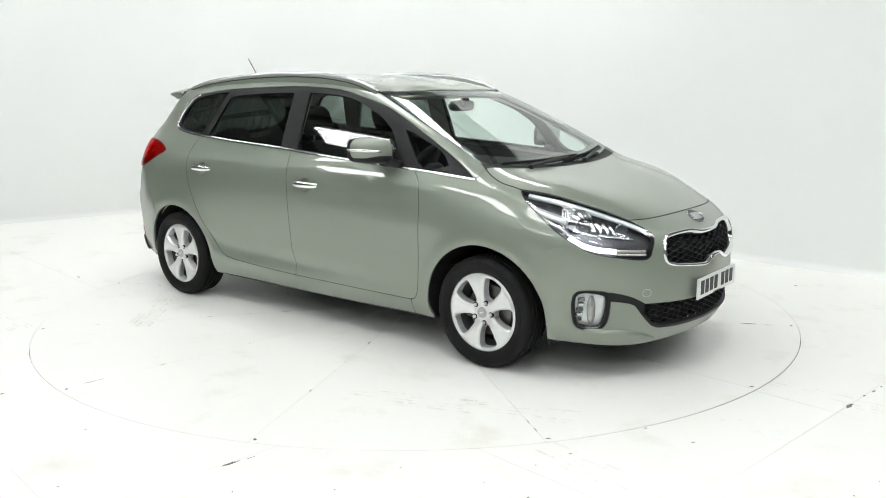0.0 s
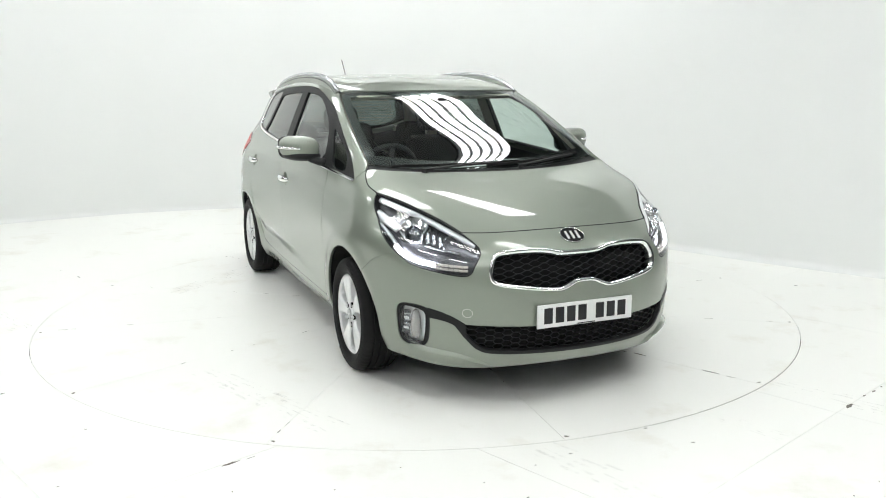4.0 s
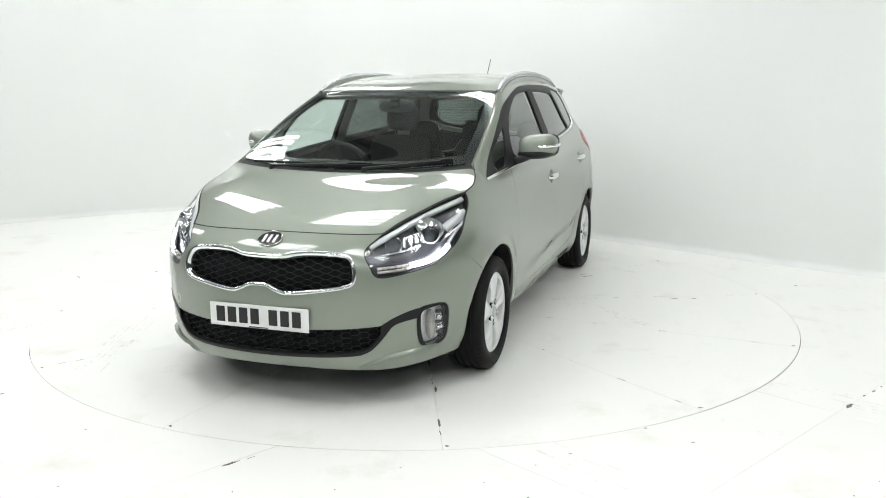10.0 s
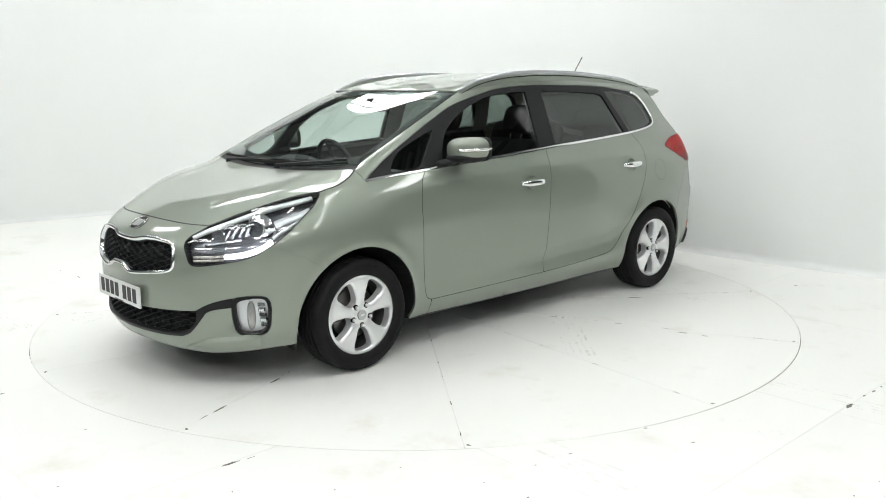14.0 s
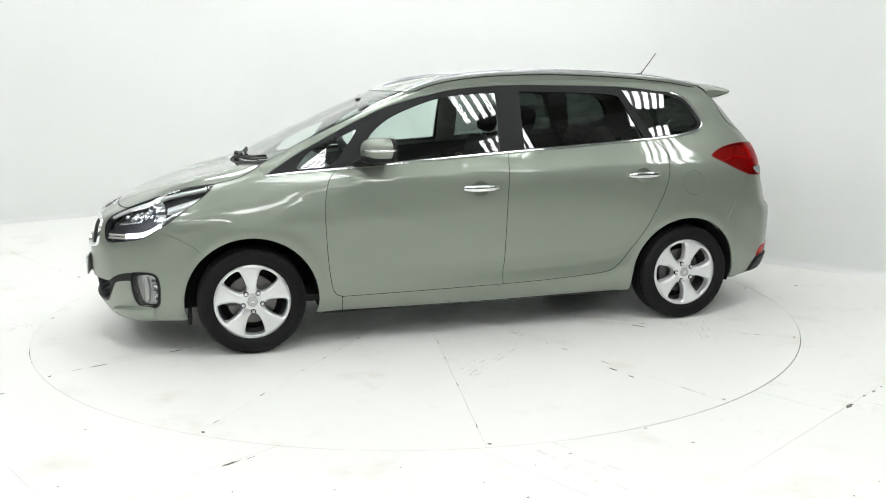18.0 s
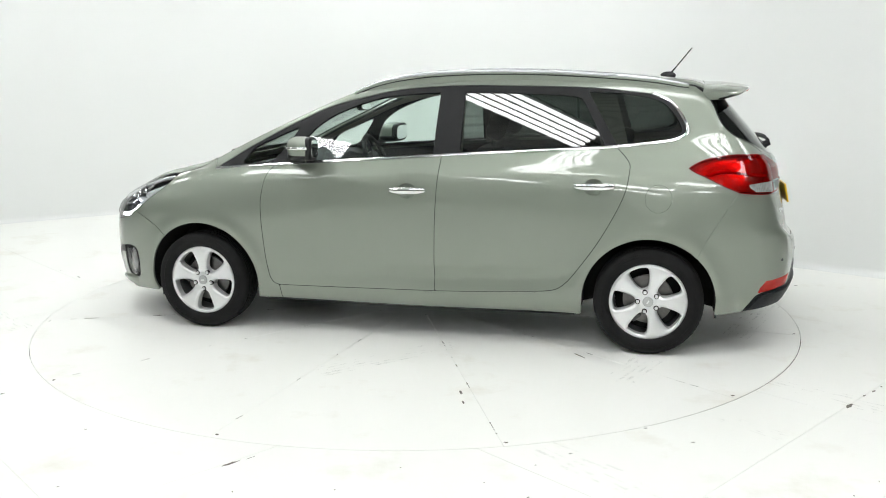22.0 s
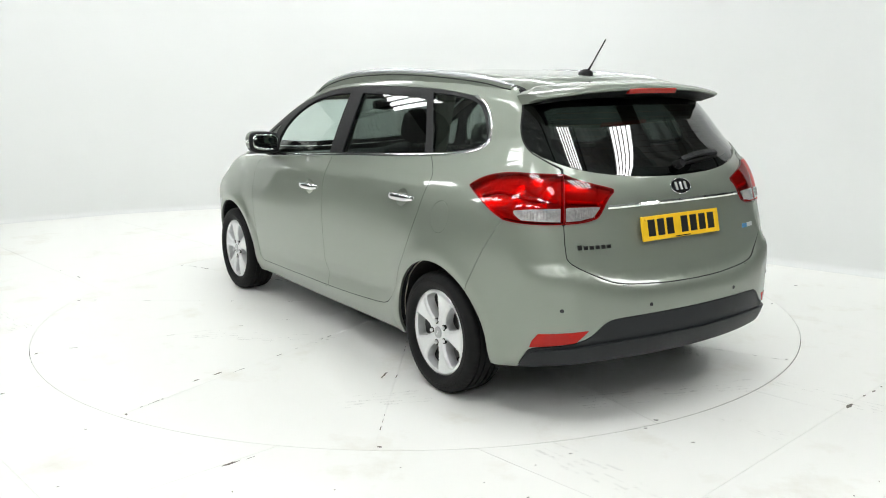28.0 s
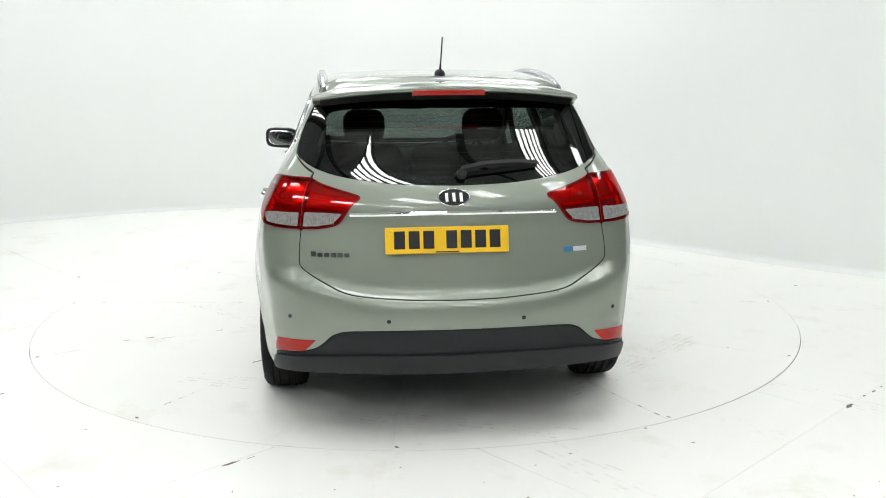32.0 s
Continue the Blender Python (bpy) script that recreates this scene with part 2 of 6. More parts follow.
def studio():
    base = mesh_object("floor", [(-13, -13, -0.014), (13, -13, -0.014), (13, 13, -0.014), (-13, 13, -0.014)], [(0, 1, 2, 3)], GROOVE)
    tagged(base, "white painted studio floor of square panels with seams", "floor", kind="structure")
    floor_panels(base)
    pit = mesh_object("turntable_pit", [(2.6 * math.cos(2 * math.pi * i / 64), 2.6 * math.sin(2 * math.pi * i / 64), -0.013) for i in range(64)],
                      [tuple(range(64))], LINER)
    tagged(pit, "dark gap round the turntable", "pit", kind="structure")
    # cove wall
    foot = spline([(-5.55, 3.18), (-4.76, 3.76), (-4.0, 4.26), (-3.33, 4.62), (-1.9, 4.98), (-0.8, 4.68), (0.4, 3.74),
                   (2.04, 2.2), (3.02, 1.16), (3.68, 0.53), (4.15, 0.06)], 10)
    verts, faces = [], []
    m, c = len(foot), len(COVE)
    for p in foot:
        d = p / np.linalg.norm(p)
        for r, z in COVE:
            verts.append((p[0] + d[0] * r, p[1] + d[1] * r, z))
    for i in range(m - 1):
        for k in range(c - 1):
            faces.append((i * c + k, (i + 1) * c + k, (i + 1) * c + k + 1, i * c + k + 1))
    faces += [tuple(range(c)), tuple((m - 1) * c + k for k in range(c))[::-1]]
    wall = mesh_object("wall_cove", verts, faces, WALL_PAINT, smooth=True)
    wall.data.set_sharp_from_angle(angle=radians(35))
    tagged(wall, "smooth white curved studio backdrop wall open behind", "wall", kind="structure")
    # the hall round and over the cove
    bm = bmesh.new()
    for x0, x1, y0, y1 in ((-13.2, -13, -13, 13), (13, 13.2, -13, 13), (-13.2, 13.2, 13, 13.2), (-13.2, 13.2, -13.2, -13)):
        box(bm, x0, x1, y0, y1, 0, 5.2)
    hall = part("wall_hall", bm, HALL_GREY, None)
    tagged(hall, "plain grey hall wall outside the cove", "wall", kind="structure")
    verts, faces = [], []
    k = 0
    y = -13.2
    while y < 13.2:
        z = 5.2 + 0.035 * (1 if (k // 2) % 2 else -1)
        verts += [(-13.2, y, z), (13.2, y, z)]
        y += 0.09 if k % 2 else 0.04
        k += 1
    faces = [(2 * i, 2 * i + 2, 2 * i + 3, 2 * i + 1) for i in range(k - 1)]
    bmr = bmesh.new()
    me = bpy.data.meshes.new("t")
    me.from_pydata(verts, [], faces)
    bmr.from_mesh(me)
    bpy.data.meshes.remove(me)
    box(bmr, -13.2, 13.2, -13.2, 13.2, 5.25, 5.3)
    roof = part("ceiling", bmr, ROOF_SHEET, None)
    tagged(roof, "grey ribbed sheet roof of the hall", "ceiling", kind="structure")
    for i in range(12):
        bm = bmesh.new()
        box(bm, -12, 12, -11.2 + i * 1.95, -11.12 + i * 1.95, 5.0, 5.15, 0.01, 1)
        bmesh.ops.transform(bm, matrix=Matrix.Rotation(radians(ROOM_TURN), 4, "Z"), verts=bm.verts)
        tagged(part("roof_beam", bm, ROOF_BEAM, None), "dark steel purlin under the hall roof", "beam", "roof beams", "structure")
    for i in range(3):
        bm = bmesh.new()
        box(bm, -6.2 + i * 5.6, -6.0 + i * 5.6, -12, 12, 4.75, 5.0, 0.01, 1)
        bmesh.ops.transform(bm, matrix=Matrix.Rotation(radians(ROOM_TURN), 4, "Z"), verts=bm.verts)
        tagged(part("roof_rafter", bm, ROOF_BEAM, None), "dark steel rafter under the hall roof", "beam", "roof rafters", "structure")


# rows of lamp banks that follow the room's walls: row offset, places along the row
ROOM_TURN = -48.5
# rows -4.8 and -7.3 are added, unseen fill light for car and left wall
ROWS = [(2.0, (-3.9, -0.8, 4.0)), (-0.3, (-3.8, -0.85, 2.9, 5.4)), (-2.5, (-4.5, -0.7, 2.4, 5.4)), (-4.8, (-3.3, -0.3, 5.4, 8.4)), (-7.3, (1.0, 4.0, 7.0))]
LAMP_Z = 4.1


def lamp_places():
    c, s = math.cos(radians(ROOM_TURN)), math.sin(radians(ROOM_TURN))
    for off, along in ROWS:
        for b in along:
            yield (c * b - s * off, s * b + c * off, ROOM_TURN, 5, 1.85)


def lamp_bank(x, y, turn, tubes, length):
    e = new("lamp_bank")
    e.matrix_basis = pose(x, y, LAMP_Z, 0, 0, turn)
    tagged(e, "bank of long white fluorescent tubes hung from roof", "ceiling lamp", "lamp banks")
    bm = bmesh.new()
    w = 0.125 * tubes
    box(bm, -length / 2, length / 2, -w / 2, w / 2, 0.07, 0.12, 0.01, 1)
    part("housing", bm, LAMP_BODY, e)
    for i in range(tubes):
        yy = (i - (tubes - 1) / 2) * 0.125
        bm = bmesh.new()
        box(bm, -length / 2 + 0.03, length / 2 - 0.03, yy - 0.034, yy + 0.034, 0.0, 0.05, 0.012, 1)
        part("tube", bm, TUBE, e)
    for sx in (-1, 1):
        bm = bmesh.new()
        box(bm, sx * length * 0.4 - 0.01, sx * length * 0.4 + 0.01, -0.01, 0.01, 0.12, 1.05)
        part("hanger", bm, ROOF_BEAM, e)
    return e


# ---------------------------------------------------------------- the car's body form (x ahead, y to its left, z up, from the middle of the wheelbase)
from mathutils.geometry import delaunay_2d_cdt


def curve(points, soft=0.0):
    """A smooth function through (v, value) points."""
    xs, ys = np.array([p[0] for p in points], float), np.array([p[1] for p in points], float)
    if xs[0] > xs[-1]:
        xs, ys = xs[::-1], ys[::-1]
    h, d = np.diff(xs), np.diff(ys) / np.diff(xs)
    m = np.concatenate([[d[0]], (d[:-1] * h[1:] + d[1:] * h[:-1]) / (h[1:] + h[:-1]), [d[-1]]])
    g = np.linspace(xs[0], xs[-1], 1600)
    i = np.clip(np.searchsorted(xs, g) - 1, 0, len(xs) - 2)
    t = (g - xs[i]) / h[i]
    v = (2 * t ** 3 - 3 * t ** 2 + 1) * ys[i] + (t ** 3 - 2 * t ** 2 + t) * h[i] * m[i] + (3 * t ** 2 - 2 * t ** 3) * ys[i + 1] + (t ** 3 - t ** 2) * h[i] * m[i + 1]
    if soft:
        k = max(1, int(soft / (g[1] - g[0])))
        w = np.hanning(2 * k + 3)
        w /= w.sum()
        e = k + 1
        left = 2 * v[0] - v[1:e + 1][::-1]
        right = 2 * v[-1] - v[-e - 1:-1][::-1]
        v = np.convolve(np.concatenate([left, v, right]), w, "valid")
    return lambda q: np.interp(q, g, v)


SECTION = curve([(0.10, 0.76), (0.20, 0.815), (0.27, 0.852), (0.40, 0.872), (0.58, 0.889), (0.74, 0.897), (0.87, 0.893), (0.955, 0.884), (1.01, 0.866),
                 (1.06, 0.842), (1.10, 0.824), (1.20, 0.786), (1.30, 0.745), (1.40, 0.702), (1.50, 0.655), (1.70, 0.55), (2.0, 0.35)], 0.03)
PLAN_LOW = curve([(2.4, -0.42), (2.2, -0.27), (2.05, -0.17), (1.9, -0.095), (1.7, -0.035), (1.5, -0.008), (1.3, 0.0), (0.8, 0.0), (-0.8, 0.0), (-1.2, 0.008), (-1.45, 0.010),
                  (-1.65, -0.006), (-1.85, -0.048), (-2.0, -0.098), (-2.15, -0.17), (-2.4, -0.33)], 0.08)
PLAN_MID = curve([(2.4, -0.40), (2.1, -0.31), (1.8, -0.22), (1.55, -0.15), (1.25, -0.085), (0.9, -0.035), (0.4, -0.004), (0.0, 0.0), (-0.5, 0.0), (-1.1, -0.014),
                  (-1.4, -0.028), (-1.6, -0.036), (-1.8, -0.058), (-1.95, -0.088), (-2.1, -0.14), (-2.4, -0.28)], 0.08)
PLAN_HIGH = curve([(2.4, -0.40), (2.1, -0.31), (1.8, -0.22), (1.55, -0.15), (1.25, -0.085), (0.9, -0.035), (0.4, -0.004), (0.0, 0.0), (-0.5, -0.002), (-1.1, -0.03),
                   (-1.5, -0.062), (-1.9, -0.115), (-2.1, -0.16), (-2.4, -0.26)], 0.08)
TOP = curve([(2.5, 0.60), (2.35, 0.70), (2.24, 0.768), (2.12, 0.828), (1.87, 0.921), (1.64, 0.988), (1.45, 1.034), (1.36, 1.060), (1.26, 1.105), (1.05, 1.208), (0.83, 1.310),
             (0.55, 1.436), (0.40, 1.494), (0.22, 1.539), (0.0, 1.570), (-0.4, 1.591), (-0.8, 1.593), (-1.2, 1.576), (-1.6, 1.538), (-1.85, 1.508), (-2.4, 1.42)], 0.05)
CROWN = curve([(2.5, 0.02), (2.1, 0.014), (1.6, 0.012), (1.3, 0.02), (0.8, 0.024), (0.4, 0.026), (0.0, 0.028), (-1.0, 0.03), (-1.8, 0.035), (-2.4, 0.035)], 0.1)
NOSE = curve([(0.0, -0.22), (0.12, -0.13), (0.19, -0.07), (0.26, -0.028), (0.35, -0.008), (0.5, 0.0), (0.62, -0.006), (0.70, -0.022), (0.76, -0.056), (0.80, -0.092), (0.83, -0.135), (0.86, -0.19),
              (0.95, -0.30), (1.2, -0.9), (2.0, -2.5)], 0.03)
TAIL = curve([(0.0, 0.25), (0.15, 0.15), (0.24, 0.085), (0.32, 0.035), (0.40, 0.005), (0.50, -0.002), (0.575, 0.0), (0.615, 0.010), (0.65, 0.045), (0.70, 0.058), (0.80, 0.078), (0.92, 0.104),
              (1.02, 0.122), (1.09, 0.155), (1.16, 0.212), (1.25, 0.290), (1.41, 0.430), (1.55, 0.56), (2.0, 0.95)], 0.018)


def smooth_max(a, b, k):
    h = np.maximum(k - np.abs(a - b), 0) / k
    return np.maximum(a, b) + h * h * k * 0.25


def body(p):
    """Below zero inside the body form."""
    x, y, z = p[:, 0], np.abs(p[:, 1]), p[:, 2]
    w = np.clip((z - 0.72) / 0.42, 0, 1)
    w = w * w * (3 - 2 * w)
    h = np.clip((z - 1.07) / 0.20, 0, 1)
    h = h * h * (3 - 2 * h)
    flare = 0.012 * np.exp(-((np.hypot(x - 1.357, z - 0.30) - 0.40) / 0.05) ** 2) + 0.012 * np.exp(-((np.hypot(x + 1.375, z - 0.30) - 0.40) / 0.06) ** 2)
    # a pressed line above the sills that rises to the rear, and one below the belt
    low = 0.384 - 0.043 * x + 1.6 * np.clip(-x - 0.80, 0, 0.3) ** 2
    press = np.interp(z - low, [-0.10, -0.085, -0.010, 0.004, 0.070, 0.084], [0, -0.001, -0.018, -0.018, -0.0012, 0]) * np.clip((0.75 - x) / 0.9, 0, 1) * np.clip((x + 1.08) / 0.10, 0, 1)
    shoulder = np.interp(x, [-1.6, -1.27, -0.65, -0.1, 0.41, 0.88, 1.2], [1.018, 1.014, 1.004, 0.999, 0.988, 0.948, 0.915])
    press = press + 0.0034 * np.exp(-np.abs(z - shoulder) / 0.034) * np.clip((1.15 - x) / 0.35, 0, 1) * np.clip((x + 1.60) / 0.15, 0, 1)
    side = y - (SECTION(z) + (1 - w) * PLAN_LOW(x) + w * ((1 - h) * PLAN_MID(x) + h * PLAN_HIGH(x)) + flare + press)
    top = z - (TOP(x) - CROWN(x) * (y / 0.7) ** 2)
    nose = x - (2.297 - 0.36 * y ** 2 - 0.42 * y ** 4 + NOSE(z))
    # the ledge under the tailgate climbs towards the lamps
    climb = 0.085 * np.clip((y - 0.22) / 0.46, 0, 1) ** 2 * np.interp(z, [0.40, 0.64, 0.76, 1.0], [0, 1, 1, 0])
    tail = -2.240 + 0.22 * y ** 2 + 0.10 * y ** 4 + TAIL(z - climb) - x
    soft_edge = np.interp(x, [-2.2, -1.6, 0.3, 0.9, 1.3, 1.6, 2.2], [0.10, 0.11, 0.10, 0.07, 0.055, 0.08, 0.12])
    f = smooth_max(side, top, soft_edge)
    f = smooth_max(f, nose, 0.10)
    return smooth_max(f, tail, 0.09)


def gradient(p):
    e = 0.002
    g = np.stack([body(p + d) - body(p - d) for d in np.eye(3) * e], 1)
    return g / np.linalg.norm(g, axis=1, keepdims=True)


def rays(uv, how):
    uv = np.asarray(uv, float)
    a, b, o = uv[:, 0], uv[:, 1], np.zeros(len(uv))
    if how == "side":
        return np.stack([a, o, b], 1), np.tile((0, 1.0, 0), (len(uv), 1)), 1.3
    if how == "top":
        return np.stack([a, b, o + 0.55], 1), np.tile((0, 0, 1.0), (len(uv), 1)), 1.3
    if how == "front":
        return np.stack([o + 1.0, a, b], 1), np.tile((1.0, 0, 0), (len(uv), 1)), 1.6
    if how == "rear":
        return np.stack([o - 1.0, a, b], 1), np.tile((-1.0, 0, 0), (len(uv), 1)), 1.6
    if how == "round_front":
        return np.stack([o + 1.2, o, b], 1), np.stack([np.cos(a), np.sin(a), o], 1), 1.6
    return np.stack([o - 1.2, o, b], 1), np.stack([-np.cos(a), np.sin(a), o], 1), 1.6


def flat(p, how):
    p = np.asarray(p, float)
    if how == "side":
        return p[:, [0, 2]]
    if how == "top":
        return p[:, [0, 1]]
    if how in ("front", "rear"):
        return p[:, [1, 2]]
    if how == "round_front":
        return np.stack([np.arctan2(p[:, 1], p[:, 0] - 1.2), p[:, 2]], 1)
    return np.stack([np.arctan2(p[:, 1], -1.2 - p[:, 0]), p[:, 2]], 1)


def on_body(uv, how):
    """Points of the body form that lie at uv when seen that way."""
    o, d, far = rays(uv, how)
    lo, hi = np.zeros(len(o)), np.full(len(o), far)
    for _ in range(26):
        mid = (lo + hi) / 2
        out = body(o + d * mid[:, None]) > 0
        hi, lo = np.where(out, mid, hi), np.where(out, lo, mid)
    return o + d * lo[:, None]


def line(uv, how, smooth=True, n=8):
    """A 3D line on the body, drawn in one view."""
    uv = [(a, b) for a, b in uv]
    pts = spline(uv, n) if smooth else np.concatenate([np.linspace(uv[i], uv[i + 1], n, endpoint=False) for i in range(len(uv) - 1)] + [np.array(uv[-1:])])
    return on_body(pts, how)


def resample(p, step, closed=True):
    q = np.vstack([p, p[:1]]) if closed else p
    seg = np.linalg.norm(np.diff(q, axis=0), axis=1)
    keep = np.concatenate([[True], seg > 1e-6])
    q = q[keep]
    s = np.concatenate([[0], np.cumsum(np.linalg.norm(np.diff(q, axis=0), axis=1))])
    n = max(4, int(s[-1] / step))
    t = np.linspace(0, s[-1], n, endpoint=not closed)
    return np.stack([np.interp(t, s, q[:, k]) for k in range(q.shape[1])], 1)


def inside(pts, poly):
    x, y = pts[:, 0], pts[:, 1]
    r = np.zeros(len(pts), bool)
    for i in range(len(poly)):
        (x0, y0), (x1, y1) = poly[i - 1], poly[i]
        if y0 == y1:
            continue
        c = ((y0 > y) != (y1 > y)) & (x < (x1 - x0) * (y - y0) / (y1 - y0) + x0)
        r ^= c
    return r


def area(poly):
    x, y = poly[:, 0], poly[:, 1]
    return 0.5 * np.sum(x * np.roll(y, -1) - np.roll(x, -1) * y)


def inset(poly, d):
    """Moves a closed counter-clockwise outline inwards by d."""
    t = np.roll(poly, -1, 0) - np.roll(poly, 1, 0)
    t /= np.linalg.norm(t, axis=1, keepdims=True) + 1e-12
    return poly + np.stack([-t[:, 1], t[:, 0]], 1) * d


def panel_mesh(outline, how, step=0.035, gap=0.0030, depth=0.016, lift=0.0, holes=(), hole_depth=None, edge_step=None, fair=0, upright=1.0):
    """A skin piece on the body form within an outline (3D lines on the body), with rounded-over edges. Returns verts, faces, normals."""
    es = edge_step or 0.018
    loops = []
    for k, o in enumerate([outline, *holes]):
        p = flat(resample(np.asarray(o, float), es), how)
        if (area(p) > 0) != (k == 0):
            p = p[::-1]
        loops.append(inset(p, gap if k == 0 else gap * 0.5))
    lo, hi = loops[0].min(0), loops[0].max(0)
    gx, gy = np.meshgrid(np.arange(lo[0] + step / 2, hi[0], step), np.arange(lo[1] + step / 2, hi[1], step * 0.9))
    gx[::2] += step / 2
    g = np.stack([gx.ravel(), gy.ravel()], 1)
    ok = inside(g, loops[0])
    for h in loops[1:]:
        ok &= ~inside(g, h)
    g = g[ok]
    edge = np.vstack(loops)
    if len(g):
        dist = np.min(np.linalg.norm(g[:, None] - edge[None], axis=2), axis=1)
        g = g[dist > es * 0.75]
    pts = np.vstack([edge, g])
    edges, base = [], 0
    for l in loops:
        edges += [(base + i, base + (i + 1) % len(l)) for i in range(len(l))]
        base += len(l)
    out = delaunay_2d_cdt([Vector(p) for p in pts], edges, [], 0, 1e-7)
    uv = np.array([tuple(v) for v in out[0]])
    tri = np.array([tuple(f) for f in out[2]])
    c = uv[tri].mean(1)
    ok = inside(c, loops[0])
    for h in loops[1:]:
        ok &= ~inside(c, h)
    tri = tri[ok]
    P = on_body(uv, how)
    N = gradient(P)
    if fair:
        # an evenly curved sheet: its normals vary as a low polynomial
        q = (uv - uv.mean(0)) / (np.ptp(uv, axis=0) / 2)
        basis = np.stack([q[:, 0] ** i * q[:, 1] ** j for i in range(fair + 1) for j in range(fair + 1 - i)], 1)
        N = basis @ np.linalg.lstsq(basis, N, rcond=None)[0] * (1, 1, upright)
        N /= np.linalg.norm(N, axis=1, keepdims=True)
    # outward facing
    a = np.cross(P[tri[:, 1]] - P[tri[:, 0]], P[tri[:, 2]] - P[tri[:, 0]])
    bad = np.sum(a * N[tri[:, 0]], 1) < 0
    tri[bad] = tri[bad][:, ::-1]
    P = P + N * lift
    verts, normals, faces = [P], [N], [tuple(t) for t in tri]
    base = len(P)
    for k, l in enumerate(loops):
        if not depth:
            continue
        dp = depth if k == 0 else (hole_depth or depth)
        E = on_body(l, how)
        n = gradient(E)
        t = np.roll(E, -1, 0) - np.roll(E, 1, 0)
        o = np.cross(t, n)
        o /= np.linalg.norm(o, axis=1, keepdims=True) + 1e-12
        if np.sum(o * np.cross(np.roll(E, -1, 0) - np.roll(E, 1, 0), n)) < 0:
            o = -o
        # o must point away from the sheet
        test = flat(E + o * 0.004, how)
        away = ~inside(test, loops[0]) if k == 0 else inside(test, l)
        if away.mean() < 0.5:
            o = -o
        E = E + n * lift
        rings = [(E, n), (E + o * 0.0012 - n * 0.0012, (n + o) / 1.414), (E + o * 0.0012 - n * 0.0025, o), (E + o * 0.0008 - n * dp, o)]
        m = len(l)
        start = base
        for q, nn in rings:
            verts.append(q)
            normals.append(nn)
            base += m
        for r in range(3):
            for i in range(m):
                j = (i + 1) % m
                f = (start + r * m + i, start + r * m + j, start + (r + 1) * m + j, start + (r + 1) * m + i)
                faces.append(f)
    V, NN = np.vstack(verts), np.vstack(normals)
    fixed = []
    for f in faces:
        a = np.cross(V[f[1]] - V[f[0]], V[f[2]] - V[f[0]])
        fixed.append(f if np.dot(a, NN[list(f)].sum(0)) >= 0 else f[::-1])
    return V, fixed, NN


def panel(name, outline, how, mat, parent, label="", mirror=False, **kw):
    """One skin piece; mirror gives its twin on the car's right side as well."""
    V, F, N = panel_mesh(outline, how, **kw)
    made = [mesh_object(name, V, F, mat, parent, label, N)]
    if mirror:
        made.append(mesh_object(name, V * (1, -1, 1), [f[::-1] for f in F], mat, parent, label, N * (1, -1, 1)))
    return made if mirror else made[0]


def flip(p):
    return np.asarray(p)[::-1] * (1, -1, 1)


studio()
for bank in lamp_places():
    lamp_bank(*bank)

car = new("car")
tagged(car, "grey-green metallic people carrier parked on the turntable", "car")

# ---- lines that the pieces share (left side)
FA, RA = (1.357, 0.30, 0.373), (-1.375, 0.30, 0.366)


def arc(c, a0, a1, n=24):
    t = np.radians(np.linspace(a0, a1, n))
    return on_body(np.stack([c[0] + c[2] * np.cos(t), c[1] + c[2] * np.sin(t)], 1), "side")


# headlamp outline, seen from round the front: from its inner tip along the top to the outer tip, back along the bottom
HL_TOP = line([(2.024, 0.518), (1.912, 0.568), (1.775, 0.652), (1.64, 0.720), (1.535, 0.765)], "top")
HL_END = HL_TOP[-1]
HL_BOTTOM = line([(1.535, HL_END[2] - 0.004), (1.60, 0.905), (1.70, 0.835), (1.80, 0.762), (1.86, 0.725)], "side")
b0 = HL_BOTTOM[-1]
th0 = math.atan2(b0[1], b0[0] - 1.2)
th1 = math.atan2(0.525, 2.16 - 1.2)
HL_BOTTOM2 = line([(th0, b0[2]), (th0 * 0.75 + th1 * 0.25, 0.676), (th0 * 0.35 + th1 * 0.65, 0.648), (th1 + 0.035, 0.638), (th1, 0.652)], "round_front")
HL_INNER = line([(th1, 0.652), (0.490, 0.684), (0.468, 0.730), (0.468, 0.757), (0.490, 0.781), (math.atan2(HL_TOP[0][1], HL_TOP[0][0] - 1.2), HL_TOP[0][2])], "round_front")
HEADLAMP = np.vstack([HL_TOP, HL_BOTTOM[1:], HL_BOTTOM2[1:], HL_INNER[1:-1]])
# hood edges
HOOD_SIDE = line([(1.535, 0.765), (1.42, 0.772), (1.33, 0.755), (1.285, 0.735)], "top")
HOOD_FRONT = line([(-0.518, HL_TOP[0][2]), (-0.40, 0.8245), (-0.2, 0.827), (0, 0.828), (0.2, 0.827), (0.40, 0.8245), (0.518, HL_TOP[0][2])], "front")
HOOD_REAR = line([(1.285, 0.735), (1.345, 0.55), (1.40, 0.30), (1.425, 0), (1.40, -0.30), (1.345, -0.55), (1.285, -0.735)], "top")
HOOD = np.vstack([HOOD_FRONT, HL_TOP[1:], HOOD_SIDE[1:], HOOD_REAR[1:], flip(HOOD_SIDE)[1:], flip(HL_TOP)[1:-1]])
